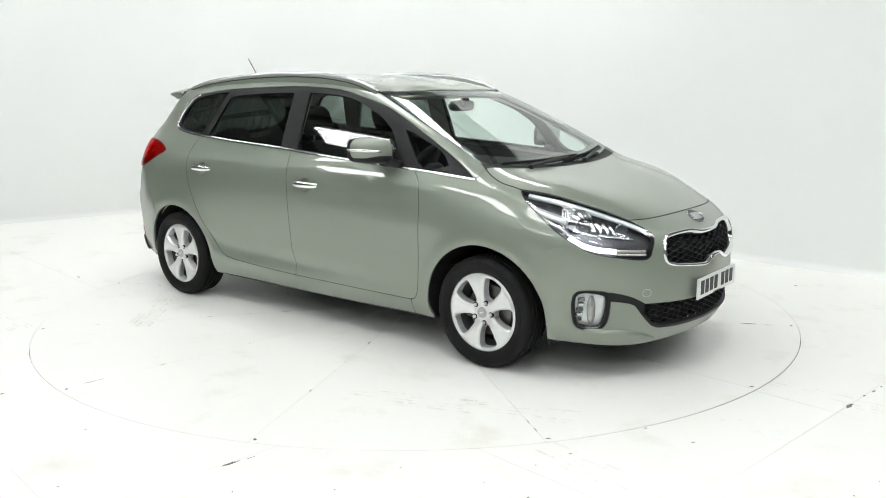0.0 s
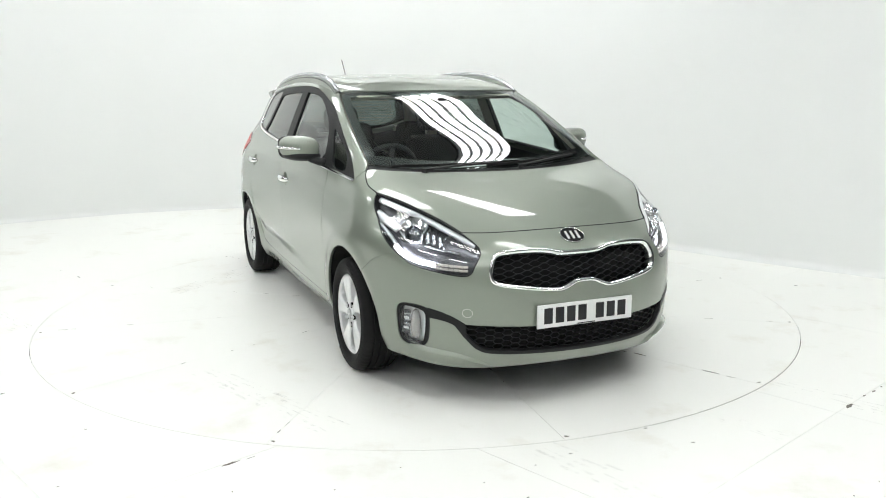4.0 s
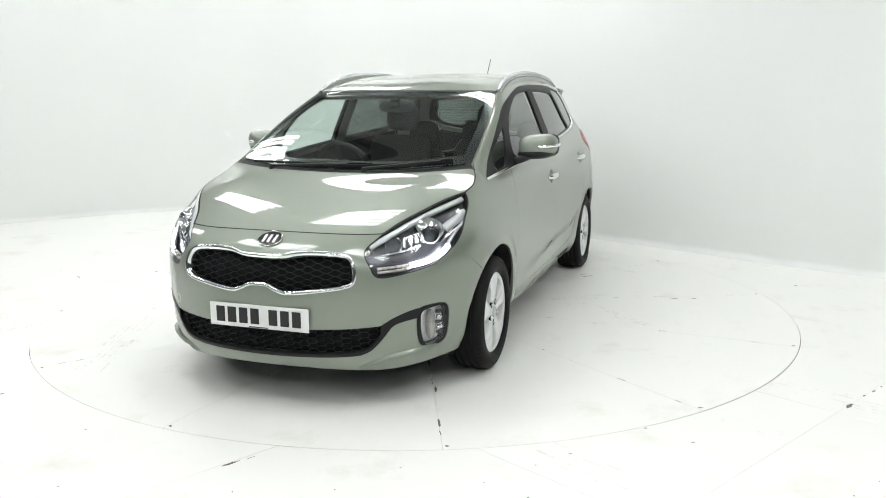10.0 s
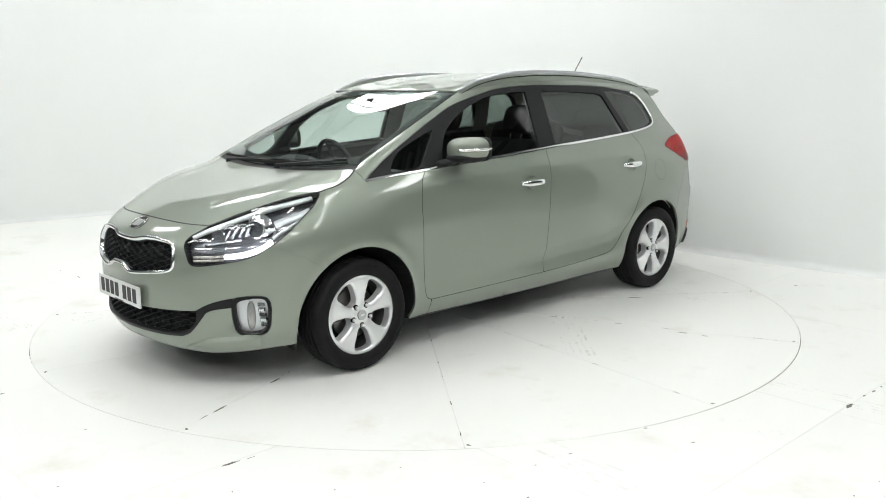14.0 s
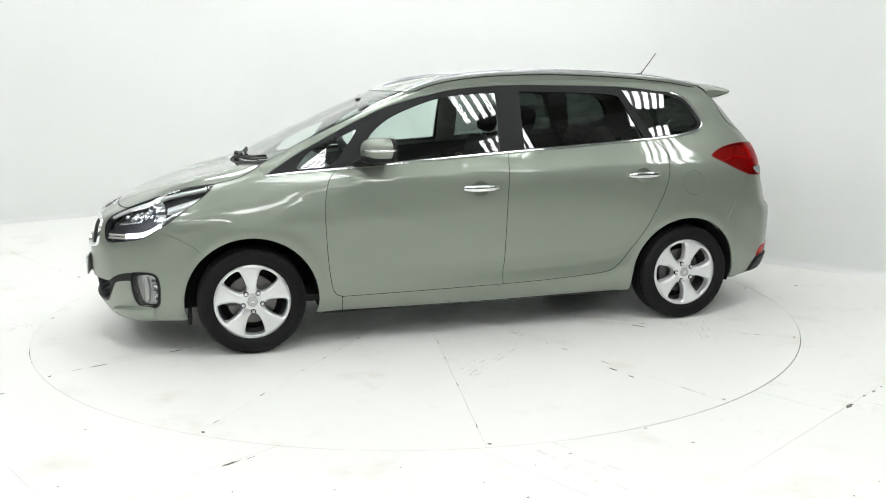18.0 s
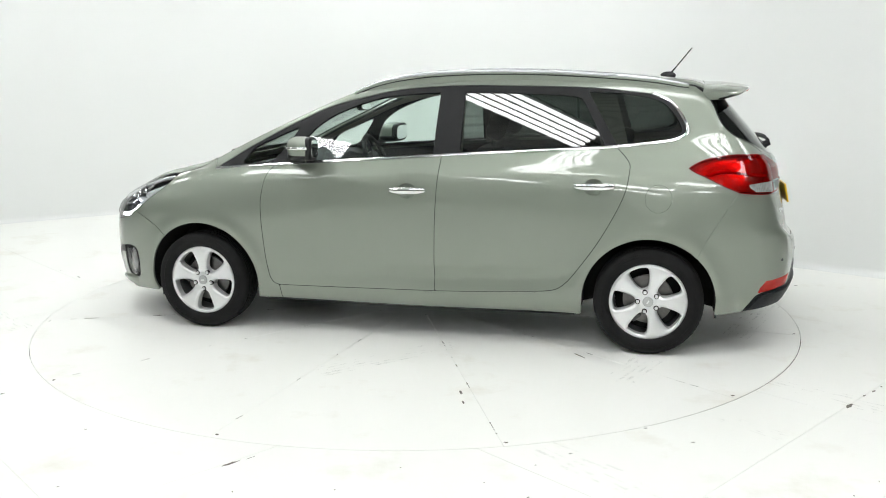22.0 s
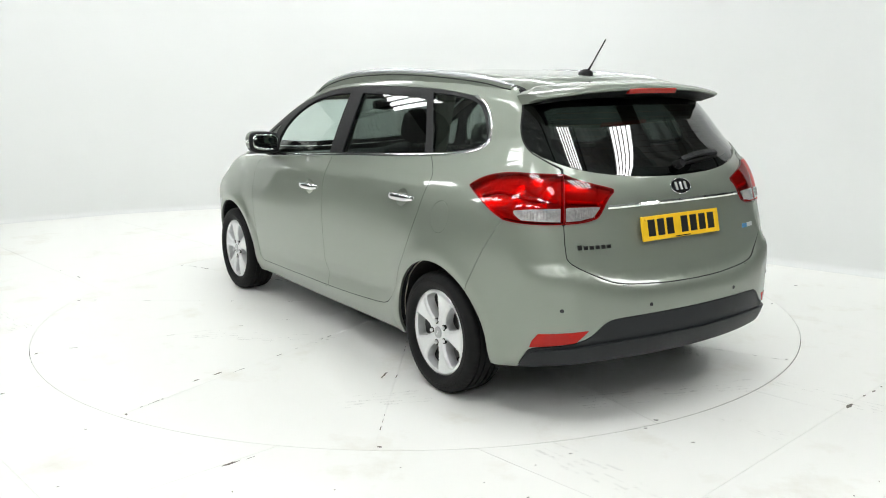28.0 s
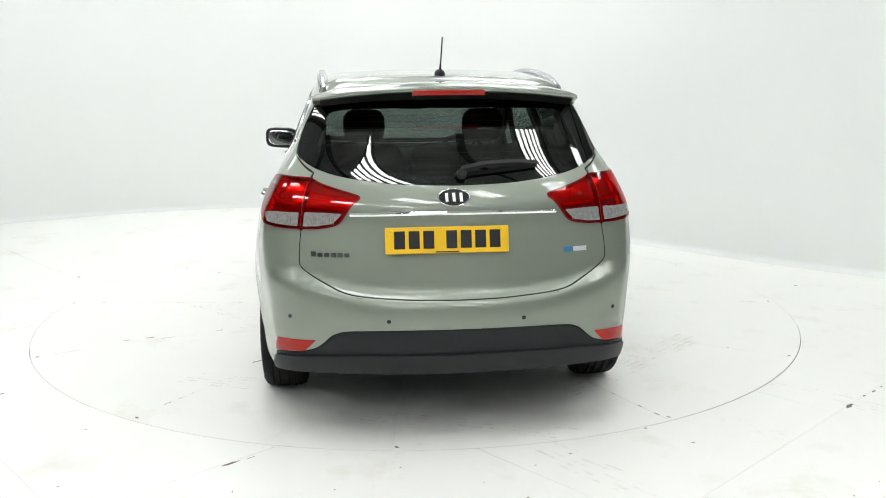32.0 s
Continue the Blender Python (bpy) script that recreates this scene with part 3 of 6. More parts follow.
# windscreen and roof
WS_SIDE = line([(1.235, 0.705), (1.0, 0.690), (0.75, 0.668), (0.55, 0.640), (0.405, 0.612)], "top")
WS_TOP = line([(0.405, 0.612), (0.432, 0.40), (0.445, 0.2), (0.45, 0), (0.445, -0.2), (0.432, -0.40), (0.405, -0.612)], "top")
WS_BASE = line([(1.235, -0.705), (1.30, -0.52), (1.355, -0.28), (1.375, 0), (1.355, 0.28), (1.30, 0.52), (1.235, 0.705)], "top")
WINDSCREEN = np.vstack([WS_SIDE, WS_TOP[1:], flip(WS_SIDE)[1:], WS_BASE[1:-1]])
ROOF_SIDE = line([(0.405, 0.612), (0.2, 0.610), (-0.3, 0.605), (-0.9, 0.588), (-1.35, 0.568), (-1.66, 0.545)], "top")
ROOF_REAR = line([(-1.66, 0.545), (-1.70, 0.3), (-1.71, 0), (-1.70, -0.3), (-1.66, -0.545)], "top")
ROOF = np.vstack([WS_TOP[::-1], ROOF_SIDE[1:], ROOF_REAR[1:], flip(ROOF_SIDE)[1:-1]])
# window line
BELT = [(1.262, 1.008), (1.05, 1.026), (0.85, 1.039), (0.45, 1.066), (0.06, 1.090), (-0.28, 1.113), (-0.73, 1.137), (-1.18, 1.164), (-1.40, 1.186), (-1.505, 1.206), (-1.548, 1.232),
        (-1.554, 1.270), (-1.512, 1.350), (-1.450, 1.414), (-1.36, 1.452), (-1.0, 1.489), (-0.60, 1.501), (-0.26, 1.505), (0.05, 1.488), (0.25, 1.455), (0.52, 1.387), (0.702, 1.310), (0.86, 1.235), (1.06, 1.130), (1.262, 1.008)]
GLASSHOUSE = on_body(np.vstack([spline(BELT[:15], 6), spline(BELT[14:], 6)[1:-1]]), "side")
BELT_LINE = on_body(spline(BELT[:15], 6), "side")
TOP_LINE = on_body(spline(BELT[14:], 6), "side")


def belt_z(x):
    q = BELT_LINE[:70]
    return float(np.interp(-x, -q[:, 0], q[:, 2]))


DOOR_FRONT = line([(0.855, belt_z(0.855)), (0.905, 0.975), (0.931, 0.86), (0.935, 0.76), (0.926, 0.545), (0.908, 0.385), (0.885, 0.318), (0.845, 0.298)], "side")
DOOR_MID = line([(-0.185, belt_z(-0.185)), (-0.172, 0.99), (-0.155, 0.74), (-0.142, 0.306)], "side")
DOOR_REAR = line([(-1.175, belt_z(-1.175)), (-1.245, 1.085), (-1.252, 1.03), (-1.222, 0.89), (-1.108, 0.664), (-0.968, 0.455), (-0.90, 0.378), (-0.845, 0.347), (-0.74, 0.333)], "side")
SILL_1 = line([(0.845, 0.298), (0.4, 0.300), (-0.142, 0.306)], "side")
SILL_2 = line([(-0.142, 0.306), (-0.45, 0.316), (-0.74, 0.333)], "side")


def belt_part(x0, x1):
    xs = np.linspace(x0, x1, 24)
    return on_body(np.stack([xs, [belt_z(x) for x in xs]], 1), "side")


# front wing
BUMPER_LINE = line([(1.86, 0.725), (1.76, 0.690), (1.67, 0.640), (1.600, 0.584)], "side")
fa = math.degrees(math.atan2(0.584 - FA[1], 1.600 - FA[0]))
FA = (FA[0], FA[1], math.hypot(0.584 - FA[1], 1.600 - FA[0]))
WING = np.vstack([HOOD_SIDE, line([(1.285, HOOD_SIDE[-1][2]), (1.262, 1.008)], "side")[1:], belt_part(1.262, 0.855)[1:], DOOR_FRONT[1:],
                  line([(0.845, 0.298), (0.845, 0.205), (1.0, 0.205)], "side", False)[1:], arc(FA, 180 + 12, fa)[1:], BUMPER_LINE[::-1][1:], HL_BOTTOM[::-1][1:-1]])
DOOR_1 = np.vstack([DOOR_FRONT, SILL_1[1:], DOOR_MID[::-1][1:], belt_part(-0.185, 0.855)[1:-1]])
DOOR_2 = np.vstack([DOOR_MID, SILL_2[1:], DOOR_REAR[::-1][1:], belt_part(-1.175, -0.185)[1:-1]])
# tail: lines round the rear
ra = math.degrees(math.atan2(0.566 - RA[1], -1.626 - RA[0]))
RA = (RA[0], RA[1], math.hypot(0.566 - RA[1], -1.626 - RA[0]))
REAR_LINE = line([(-1.626, 0.566), (-1.70, 0.71), (-1.79, 0.86), (-1.838, 0.925)], "side")
TL_FRONT = line([(-1.838, 0.925), (-1.76, 0.957), (-1.66, 1.005), (-1.578, 1.045), (-1.575, 1.056), (-1.63, 1.087), (-1.70, 1.108), (-1.80, 1.122), (-1.885, 1.122)], "side")
e1, e0 = TL_FRONT[-1], TL_FRONT[0]
ang = lambda q: math.atan2(q[1], -1.2 - q[0])
GATE_Y = math.atan2(0.655, 2.03 - 1.2)
TL_TOP = line([(ang(e1), e1[2]), (GATE_Y, 1.118)], "round_rear", False)
TL_SPLIT = line([(GATE_Y, 1.118), (GATE_Y, 1.02), (GATE_Y - 0.002, 0.910)], "round_rear")
TL_LOW = line([(GATE_Y - 0.002, 0.910), (GATE_Y + 0.09, 0.911), (0.85, 0.917), (ang(e0), e0[2])], "round_rear")
LAMP_OUT = np.vstack([TL_FRONT, TL_TOP[1:], TL_SPLIT[1:], TL_LOW[1:-1]])
TI_TOP = line([(GATE_Y, 1.118), (0.60, 1.092), (math.atan2(0.425, 0.92), 1.048)], "round_rear")
TI_LOW = line([(math.atan2(0.425, 0.92), 1.048), (math.atan2(0.430, 0.93), 1.035), (0.462, 1.010), (0.500, 0.950), (0.524, 0.927), (0.590, 0.913), (GATE_Y - 0.002, 0.910)], "round_rear")
LAMP_IN = np.vstack([TI_TOP, TI_LOW[1:], TL_SPLIT[::-1][1:-1]])
GATE_LOW = line([(GATE_Y - 0.002, 0.910), (GATE_Y - 0.01, 0.80), (GATE_Y - 0.03, 0.745), (math.atan2(0.58, 0.99), 0.684), (math.atan2(0.44, 0.99), 0.645), (0.22, 0.628), (0, 0.624)], "round_rear")
GATE_UP = np.vstack([line([(GATE_Y, 1.118), (GATE_Y - 0.002, 1.14)], "round_rear"), line([(0.622, 1.156), (0.654, 1.183), (0.674, 1.215), (0.664, 1.27), (0.640, 1.335), (0.605, 1.405), (0.588, 1.435), (0.556, 1.49)], "rear"), ROOF_SIDE[-1:]])
i0 = int(np.argmin(np.linalg.norm(BELT_LINE[:, [0, 2]] - np.array((-1.175, belt_z(-1.175))), axis=1)))
SIDE_FRAME = np.vstack([DOOR_REAR, line([(-0.74, 0.333), (-0.74, 0.204), (-1.006, 0.205)], "side", False)[1:], arc(RA, 0, ra)[1:], REAR_LINE[1:], TL_FRONT[1:], TL_TOP[1:],
                        GATE_UP[1:], ROOF_SIDE[::-1][1:], WS_SIDE[::-1][1:], line([(1.235, WS_SIDE[0][2]), (1.285, HOOD_SIDE[-1][2])], "side")[1:],
                        line([(1.285, HOOD_SIDE[-1][2]), (1.262, 1.008)], "side")[1:], TOP_LINE[::-1][1:], BELT_LINE[::-1][1:len(BELT_LINE) - i0 - 1]])
SILL = np.vstack([line([(0.845, 0.298), (0.845, 0.205)], "side")[:], line([(0.845, 0.205), (0, 0.196), (-0.74, 0.204)], "side")[1:], line([(-0.74, 0.204), (-0.74, 0.333)], "side", False)[1:], SILL_2[::-1][1:], SILL_1[::-1][1:-1]])
# bumpers
arch_f = arc(FA, fa, -10, 20)
ang_f = lambda q: math.atan2(q[1], q[0] - 1.2)
FB_LOW = line([(ang_f(arch_f[-1]), 0.204), (0.82, 0.193), (0.68, 0.182), (0.54, 0.178), (0.42, 0.184), (0.2, 0.198), (0, 0.202)], "round_front")
FB_HALF = np.vstack([HL_INNER[::-1], HL_BOTTOM2[::-1][1:], BUMPER_LINE[1:], arch_f[1:], FB_LOW])
FRONT_BUMPER = np.vstack([FB_HALF, flip(FB_HALF)[1:], HOOD_FRONT[1:-1]])
arch_r = arc(RA, 180 + 10, ra, 20)
RB_SIDE = line([(ang(arch_r[0]), 0.236), (0.95, 0.238), (0.854, 0.252)], "round_rear")
RB_BLACK = line([(0.854, 0.252), (0.827, 0.308), (0.785, 0.360), (0.64, 0.390), (0.570, 0.412), (0.533, 0.440), (0.487, 0.480), (0.42, 0.494), (0.2, 0.500), (0, 0.501)], "round_rear")
RB_HALF = np.vstack([GATE_LOW[::-1], TL_LOW[1:], REAR_LINE[::-1][1:], arch_r[::-1][1:], RB_SIDE, RB_BLACK[1:]])
REAR_BUMPER = np.vstack([RB_HALF, flip(RB_HALF)[1:-1]])
BLACK_LOW = line([(0.854, 0.252), (0.80, 0.268), (0.70, 0.286), (0.5, 0.296), (0.2, 0.298), (0, 0.298)], "round_rear")
VALANCE = np.vstack([RB_BLACK, flip(RB_BLACK)[1:], (BLACK_LOW * (1, -1, 1))[1:], BLACK_LOW[::-1][1:-1]])
# tailgate with its window
GLASS_LOW = line([(0.674, 1.213), (0.648, 1.190), (0.57, 1.152), (0.45, 1.122), (0.25, 1.098), (0, 1.090)], "rear")
GLASS_SIDE = line([(0.674, 1.213), (0.664, 1.27), (0.640, 1.335), (0.605, 1.405), (0.588, 1.435), (0.580, 1.448)], "rear")
GLASS_TOP = line([(0.580, 1.448), (0.4, 1.452), (0, 1.455)], "rear")
REAR_HALF = np.vstack([GLASS_LOW[::-1], GLASS_SIDE[1:], GLASS_TOP[1:]])
REAR_GLASS = np.vstack([REAR_HALF, flip(REAR_HALF)[1:-1]])
GATE_HALF = np.vstack([GATE_LOW[::-1], TI_LOW[::-1][1:], TI_TOP[::-1][1:], line([(GATE_Y, 1.118), (GATE_Y - 0.002, 1.14)], "round_rear")[1:], line([(0.622, 1.156), (0.654, 1.183), (0.674, 1.212)], "rear")[1:], GLASS_LOW[1:]])
TAILGATE = np.vstack([GATE_HALF, flip(GATE_HALF)[1:-1]])
# grille openings in the front bumper
GR = spline([(0, 0.731), (0.10, 0.734), (0.165, 0.746), (0.22, 0.750), (0.31, 0.749), (0.40, 0.738), (0.432, 0.709), (0.446, 0.650), (0.422, 0.608), (0.29, 0.586), (0.15, 0.572), (0.097, 0.582), (0.048, 0.604), (0, 0.608)], 6)
GRILLE_HALF = on_body(GR, "front")
GRILLE = np.vstack([GRILLE_HALF, flip(GRILLE_HALF)[1:-1]])
LG = spline([(0, 0.402), (0.25, 0.402), (0.45, 0.407), (0.560, 0.413), (0.594, 0.425), (0.586, 0.396), (0.543, 0.338), (0.489, 0.290), (0.404, 0.274), (0.2, 0.270), (0, 0.270)], 6)
LOWGR_HALF = on_body(LG, "front")
LOW_GRILLE = np.vstack([LOWGR_HALF, flip(LOWGR_HALF)[1:-1]])
FOG = on_body(spline([(0.683, 0.440), (0.690, 0.474), (0.712, 0.484), (0.750, 0.488), (0.778, 0.480), (0.788, 0.450), (0.785, 0.38), (0.774, 0.308), (0.750, 0.276), (0.708, 0.272), (0.688, 0.295), (0.681, 0.35)], 5, True), "front")
FOG_LENS = on_body(spline([(0.703, 0.452), (0.735, 0.468), (0.766, 0.469), (0.779, 0.445), (0.775, 0.37), (0.763, 0.308), (0.740, 0.288), (0.708, 0.290), (0.699, 0.33), (0.697, 0.40)], 5, True), "front")


# ---------------------------------------------------------------- the car's pieces
def side_shape(points, closed=True, n=6):
    return on_body(spline(points, n, closed), "side")


def ellipse(cx, cz, rx, rz, n=28):
    t = np.linspace(0, 2 * math.pi, n + 1)[:-1]
    return on_body(np.stack([cx + rx * np.cos(t), cz + rz * np.sin(t)], 1), "side")


def bz(x, up):
    return (x, belt_z(x) + up)


FRONT_QUARTER = side_shape([(1.078, 1.047), (1.045, 1.100), (0.985, 1.152), (0.86, 1.207), (0.735, 1.257), (0.728, 1.245), (0.79, 1.160), (0.85, 1.085), (0.91, 1.054), (1.0, 1.046)])
FRONT_GLASS = np.vstack([side_shape([bz(0.715, 0.012), (0.695, 1.13), (0.665, 1.195), (0.61, 1.262), (0.48, 1.345), (0.25, 1.428), (0.05, 1.456), (-0.15, 1.466)], False),
                         side_shape([(-0.15, 1.466), (-0.14, 1.30), bz(-0.132, 0.012)], False)[1:], side_shape([bz(-0.132, 0.012), bz(0.3, 0.012), bz(0.715, 0.012)], False)[1:-1]])
REAR_DOOR_GLASS = np.vstack([side_shape([bz(-0.288, 0.012), (-0.296, 1.466)], False), side_shape([(-0.296, 1.466), (-0.60, 1.461), (-0.88, 1.446), (-0.960, 1.432), (-0.990, 1.402), (-1.098, 1.20), bz(-1.112, 0.012)], False)[1:],
                             side_shape([bz(-1.112, 0.012), bz(-0.7, 0.012), bz(-0.288, 0.012)], False)[1:-1]])
REAR_QUARTER = np.vstack([side_shape([(-1.004, 1.470), (-1.18, 1.458), (-1.33, 1.436), (-1.415, 1.408), (-1.473, 1.355), (-1.510, 1.300), (-1.528, 1.260), (-1.520, 1.238), (-1.47, 1.215), bz(-1.32, 0.012), bz(-1.175, 0.012)], False),
                          side_shape([bz(-1.175, 0.012), (-1.115, 1.28), (-1.004, 1.470)], False)[1:-1]])
HANDLES = [(0.012, 0.903), (-1.06, 0.946)]


def extrude_line(name, pts, section, mat, parent, label="", lift=0.0):
    n = gradient(np.asarray(pts))
    v, f = sweep(np.asarray(pts) + n * lift, section, n)
    bm = bmesh.new()
    vs = [bm.verts.new(q) for q in v]
    for q in f:
        bm.faces.new([vs[i] for i in q])
    return part(name, bm, mat, parent, label, angle=50)


def flat_shape(name, outline3, normal_lift, thick, mat, parent, label=""):
    """A thin solid plate that follows an outline lying on the body."""
    o = np.asarray(outline3)
    n = gradient(o)
    m = len(o)
    bm = bmesh.new()
    up = [bm.verts.new(p) for p in o + n * (normal_lift + thick)]
    dn = [bm.verts.new(p) for p in o + n * (normal_lift - 0.002)]
    bm.faces.new(up)
    for i in range(m):
        bm.faces.new((up[i], up[(i + 1) % m], dn[(i + 1) % m], dn[i]))
    return part(name, bm, mat, parent, label)


def superellipsoid(c, r, power, nu=28, nv=18, cut=None):
    bm = bmesh.new()
    rows = []

    def sp(v, p):
        return math.copysign(abs(v) ** p, v)

    for i in range(nv + 1):
        a = -math.pi / 2 + math.pi * i / nv
        row = []
        for j in range(nu):
            b = 2 * math.pi * j / nu
            x = sp(math.cos(a), power) * sp(math.cos(b), power)
            y = sp(math.cos(a), power) * sp(math.sin(b), power)
            z = sp(math.sin(a), power)
            q = [c[0] + r[0] * x, c[1] + r[1] * y, c[2] + r[2] * z]
            if cut:
                q = cut(q)
            row.append(bm.verts.new(q))
        rows.append(row)
    for p, q in zip(rows, rows[1:]):
        for j in range(nu):
            bm.faces.new((p[j], p[(j + 1) % nu], q[(j + 1) % nu], q[j]))
    bmesh.ops.remove_doubles(bm, verts=bm.verts, dist=1e-5)
    return bm


def handle_cup(cx, cz, s):
    rings, verts, faces, n = 6, [], [], 28
    t = np.linspace(0, 2 * math.pi, n + 1)[:-1]
    for r in range(rings):
        k = 1 - r / rings
        p = on_body(np.stack([cx + 0.056 * k * np.cos(t), cz + 0.044 * k * np.sin(t)], 1), "side")
        p[:, 1] -= 0.046 * (1 - k * k)
        verts += list(p * (1, s, 1))
    verts.append(tuple((on_body([(cx, cz)], "side")[0] - (0, 0.046, 0)) * (1, s, 1)))
    for r in range(rings - 1):
        for i in range(n):
            j = (i + 1) % n
            faces.append((r * n + i, r * n + j, (r + 1) * n + j, (r + 1) * n + i))
    faces += [((rings - 1) * n + i, (rings - 1) * n + (i + 1) % n, rings * n) for i in range(n)]
    return verts, faces


def car_body():
    panel("front_bumper", FRONT_BUMPER, "round_front", PAINT, car, holes=[GRILLE, LOW_GRILLE, FOG, flip(FOG)], hole_depth=0.035, step=0.028)
    panel("bonnet", HOOD, "top", PAINT, car, step=0.035, fair=4)
    panel("roof_panel", ROOF, "top", PAINT, car, step=0.045, fair=5)
    panel("rear_bumper", REAR_BUMPER, "round_rear", PAINT, car, step=0.028)
    panel("tailgate", TAILGATE, "round_rear", PAINT, car, step=0.028)
    panel("front_wing", WING, "side", PAINT, car, mirror=True, step=0.025)
    panel("sill", SILL, "side", PAINT, car, mirror=True)
    for name, outline, hd in (("front_door", DOOR_1, HANDLES[0]), ("rear_door", DOOR_2, HANDLES[1])):
        skins = panel(name, outline, "side", PAINT, car, mirror=True, step=0.019, holes=[ellipse(hd[0], hd[1], 0.056, 0.044)], hole_depth=0.004)
        for ob, s in zip(skins, (1, -1)):
            v, f = handle_cup(hd[0], hd[1], s)
            mesh_object("handle_cup", v, f if s > 0 else [q[::-1] for q in f], PAINT, ob, smooth=True)
            x = np.linspace(-0.112, 0.112, 22)
            z = hd[1] + 0.004 + 0.0 * x
            p = on_body(np.stack([hd[0] + x, z], 1), "side")
            p[:, 1] += 0.030 - 0.026 * np.abs(x / 0.112) ** 4
            v, f = [], []
            k = 12
            for i, q in enumerate(p):
                w = 1 - 0.45 * abs(x[i] / 0.112) ** 3
                for j in range(k):
                    a = 2 * math.pi * j / k
                    v.append((q[0], (q[1] + 0.011 * w * math.cos(a)) * s, q[2] + 0.0200 * w * math.sin(a)))
            for i in range(len(p) - 1):
                for j in range(k):
                    f.append((i * k + j, i * k + (j + 1) % k, (i + 1) * k + (j + 1) % k, (i + 1) * k + j))
            f += [tuple(range(k)), tuple((len(p) - 1) * k + j for j in range(k))]
            mesh_object("door_handle", v, f, CHROME, ob, "bright chrome door handle", smooth=True)
    flap = ellipse(-1.412, 0.889, 0.072, 0.076, 40)
    V, F, N = panel_mesh(SIDE_FRAME, "side", holes=[flap], hole_depth=0.01, step=0.026)
    mesh_object("side_frame", V, F, PAINT, car, "", N)
    V, F, N = panel_mesh(flap, "side", gap=0.0022, depth=0.008)
    mesh_object("fuel_flap", V, F, PAINT, car, "", N)
    # black ring painted in for the shade of the flap's gap
    n = gradient(flap)
    v, f = sweep(flap - n * 0.0018, [(-0.006, -0.003), (-0.006, 0.0), (0.006, 0.0), (0.006, -0.003)], n, True)
    mesh_object("flap_gap_shade", v, f, LINER, car)
    V, F, N = panel_mesh(SIDE_FRAME, "side", step=0.026)
    mesh_object("side_frame", V * (1, -1, 1), [q[::-1] for q in F], PAINT, car, "", N * (1, -1, 1))
    panel("rear_valance", VALANCE, "round_rear", GREY_TRIM, car, "dark grey plastic lower rear bumper", step=0.03)
    fold = line([(0.846, 0.268), (0.818, 0.312), (0.775, 0.352), (0.66, 0.372), (0.54, 0.384), (0.40, 0.392), (0.2, 0.396), (0, 0.396)], "round_rear")
    low = line([(0.846, 0.268), (0.79, 0.276), (0.69, 0.292), (0.5, 0.302), (0.2, 0.304), (0, 0.304)], "round_rear")
    panel("valance_lip", np.vstack([fold, flip(fold)[1:], (low * (1, -1, 1))[1:], low[::-1][1:-1]]), "round_rear", GREY_TRIM, car, step=0.03, lift=0.014, depth=0.018)
    # windows
    panel("windscreen", WINDSCREEN, "top", GLASS, car, "clear raked windscreen", gap=0.004, depth=0.0, lift=-0.004, step=0.035, fair=4)
    panel("rear_window", REAR_GLASS, "rear", GLASS_REAR, car, "dark tinted rear window", gap=0.001, depth=0.0, lift=-0.003, step=0.03, fair=3)
    panel("window_surround", GLASSHOUSE, "side", BLACK_TRIM, car, "matt black window frames and pillars", mirror=True, gap=0.001, lift=-0.002,
          holes=[FRONT_QUARTER, FRONT_GLASS, REAR_DOOR_GLASS, REAR_QUARTER], hole_depth=0.018)
    panel("quarter_window", FRONT_QUARTER, "side", GLASS, car, mirror=True, gap=-0.004, depth=0, fair=1, lift=-0.008, upright=0.5)
    panel("front_door_window", FRONT_GLASS, "side", GLASS, car, mirror=True, gap=-0.004, depth=0, fair=1, lift=-0.011)
    panel("rear_door_window", REAR_DOOR_GLASS, "side", GLASS_DARK, car, "dark tinted door window", mirror=True, gap=-0.004, depth=0, fair=1, lift=-0.010)
    panel("rear_quarter_window", REAR_QUARTER, "side", GLASS_DARK, car, "dark tinted quarter window", mirror=True, gap=-0.004, depth=0, fair=2, lift=-0.004)
    # black bands of the windscreen and rear window
    inner = on_body(np.vstack([spline([(1.16, 0.640), (0.95, 0.630), (0.70, 0.605), (0.50, 0.575)], 6), spline([(0.50, 0.575), (0.515, 0.3), (0.52, 0), (0.515, -0.3), (0.50, -0.575)], 6)[1:],
                               spline([(0.50, -0.575), (0.70, -0.605), (0.95, -0.630), (1.16, -0.640)], 6)[1:], spline([(1.16, -0.640), (1.25, -0.35), (1.275, 0), (1.25, 0.35), (1.16, 0.640)], 6)[1:-1]]), "top")
    panel("windscreen_band", WINDSCREEN, "top", BLACK_GLOSS, car, "black printed glass border", gap=0.002, depth=0, lift=-0.009, holes=[inner])
    inner = on_body(spline([(0.50, 1.165), (0.575, 1.215), (0.580, 1.26), (0.55, 1.33), (0.515, 1.395), (0.3, 1.408), (0, 1.410), (-0.3, 1.408), (-0.515, 1.395), (-0.55, 1.33), (-0.580, 1.26), (-0.575, 1.215), (-0.50, 1.165), (-0.25, 1.14), (0, 1.133), (0.25, 1.14)], 5, True), "rear")
    panel("rear_window_band", REAR_GLASS, "rear", BLACK_GLOSS, car, "black printed glass border", gap=0.001, depth=0, lift=-0.008, holes=[inner])
    for k in range(9):
        z = 1.17 + k * 0.026
        w = 0.56 - 0.10 * max(0, (z - 1.27) / 0.14)
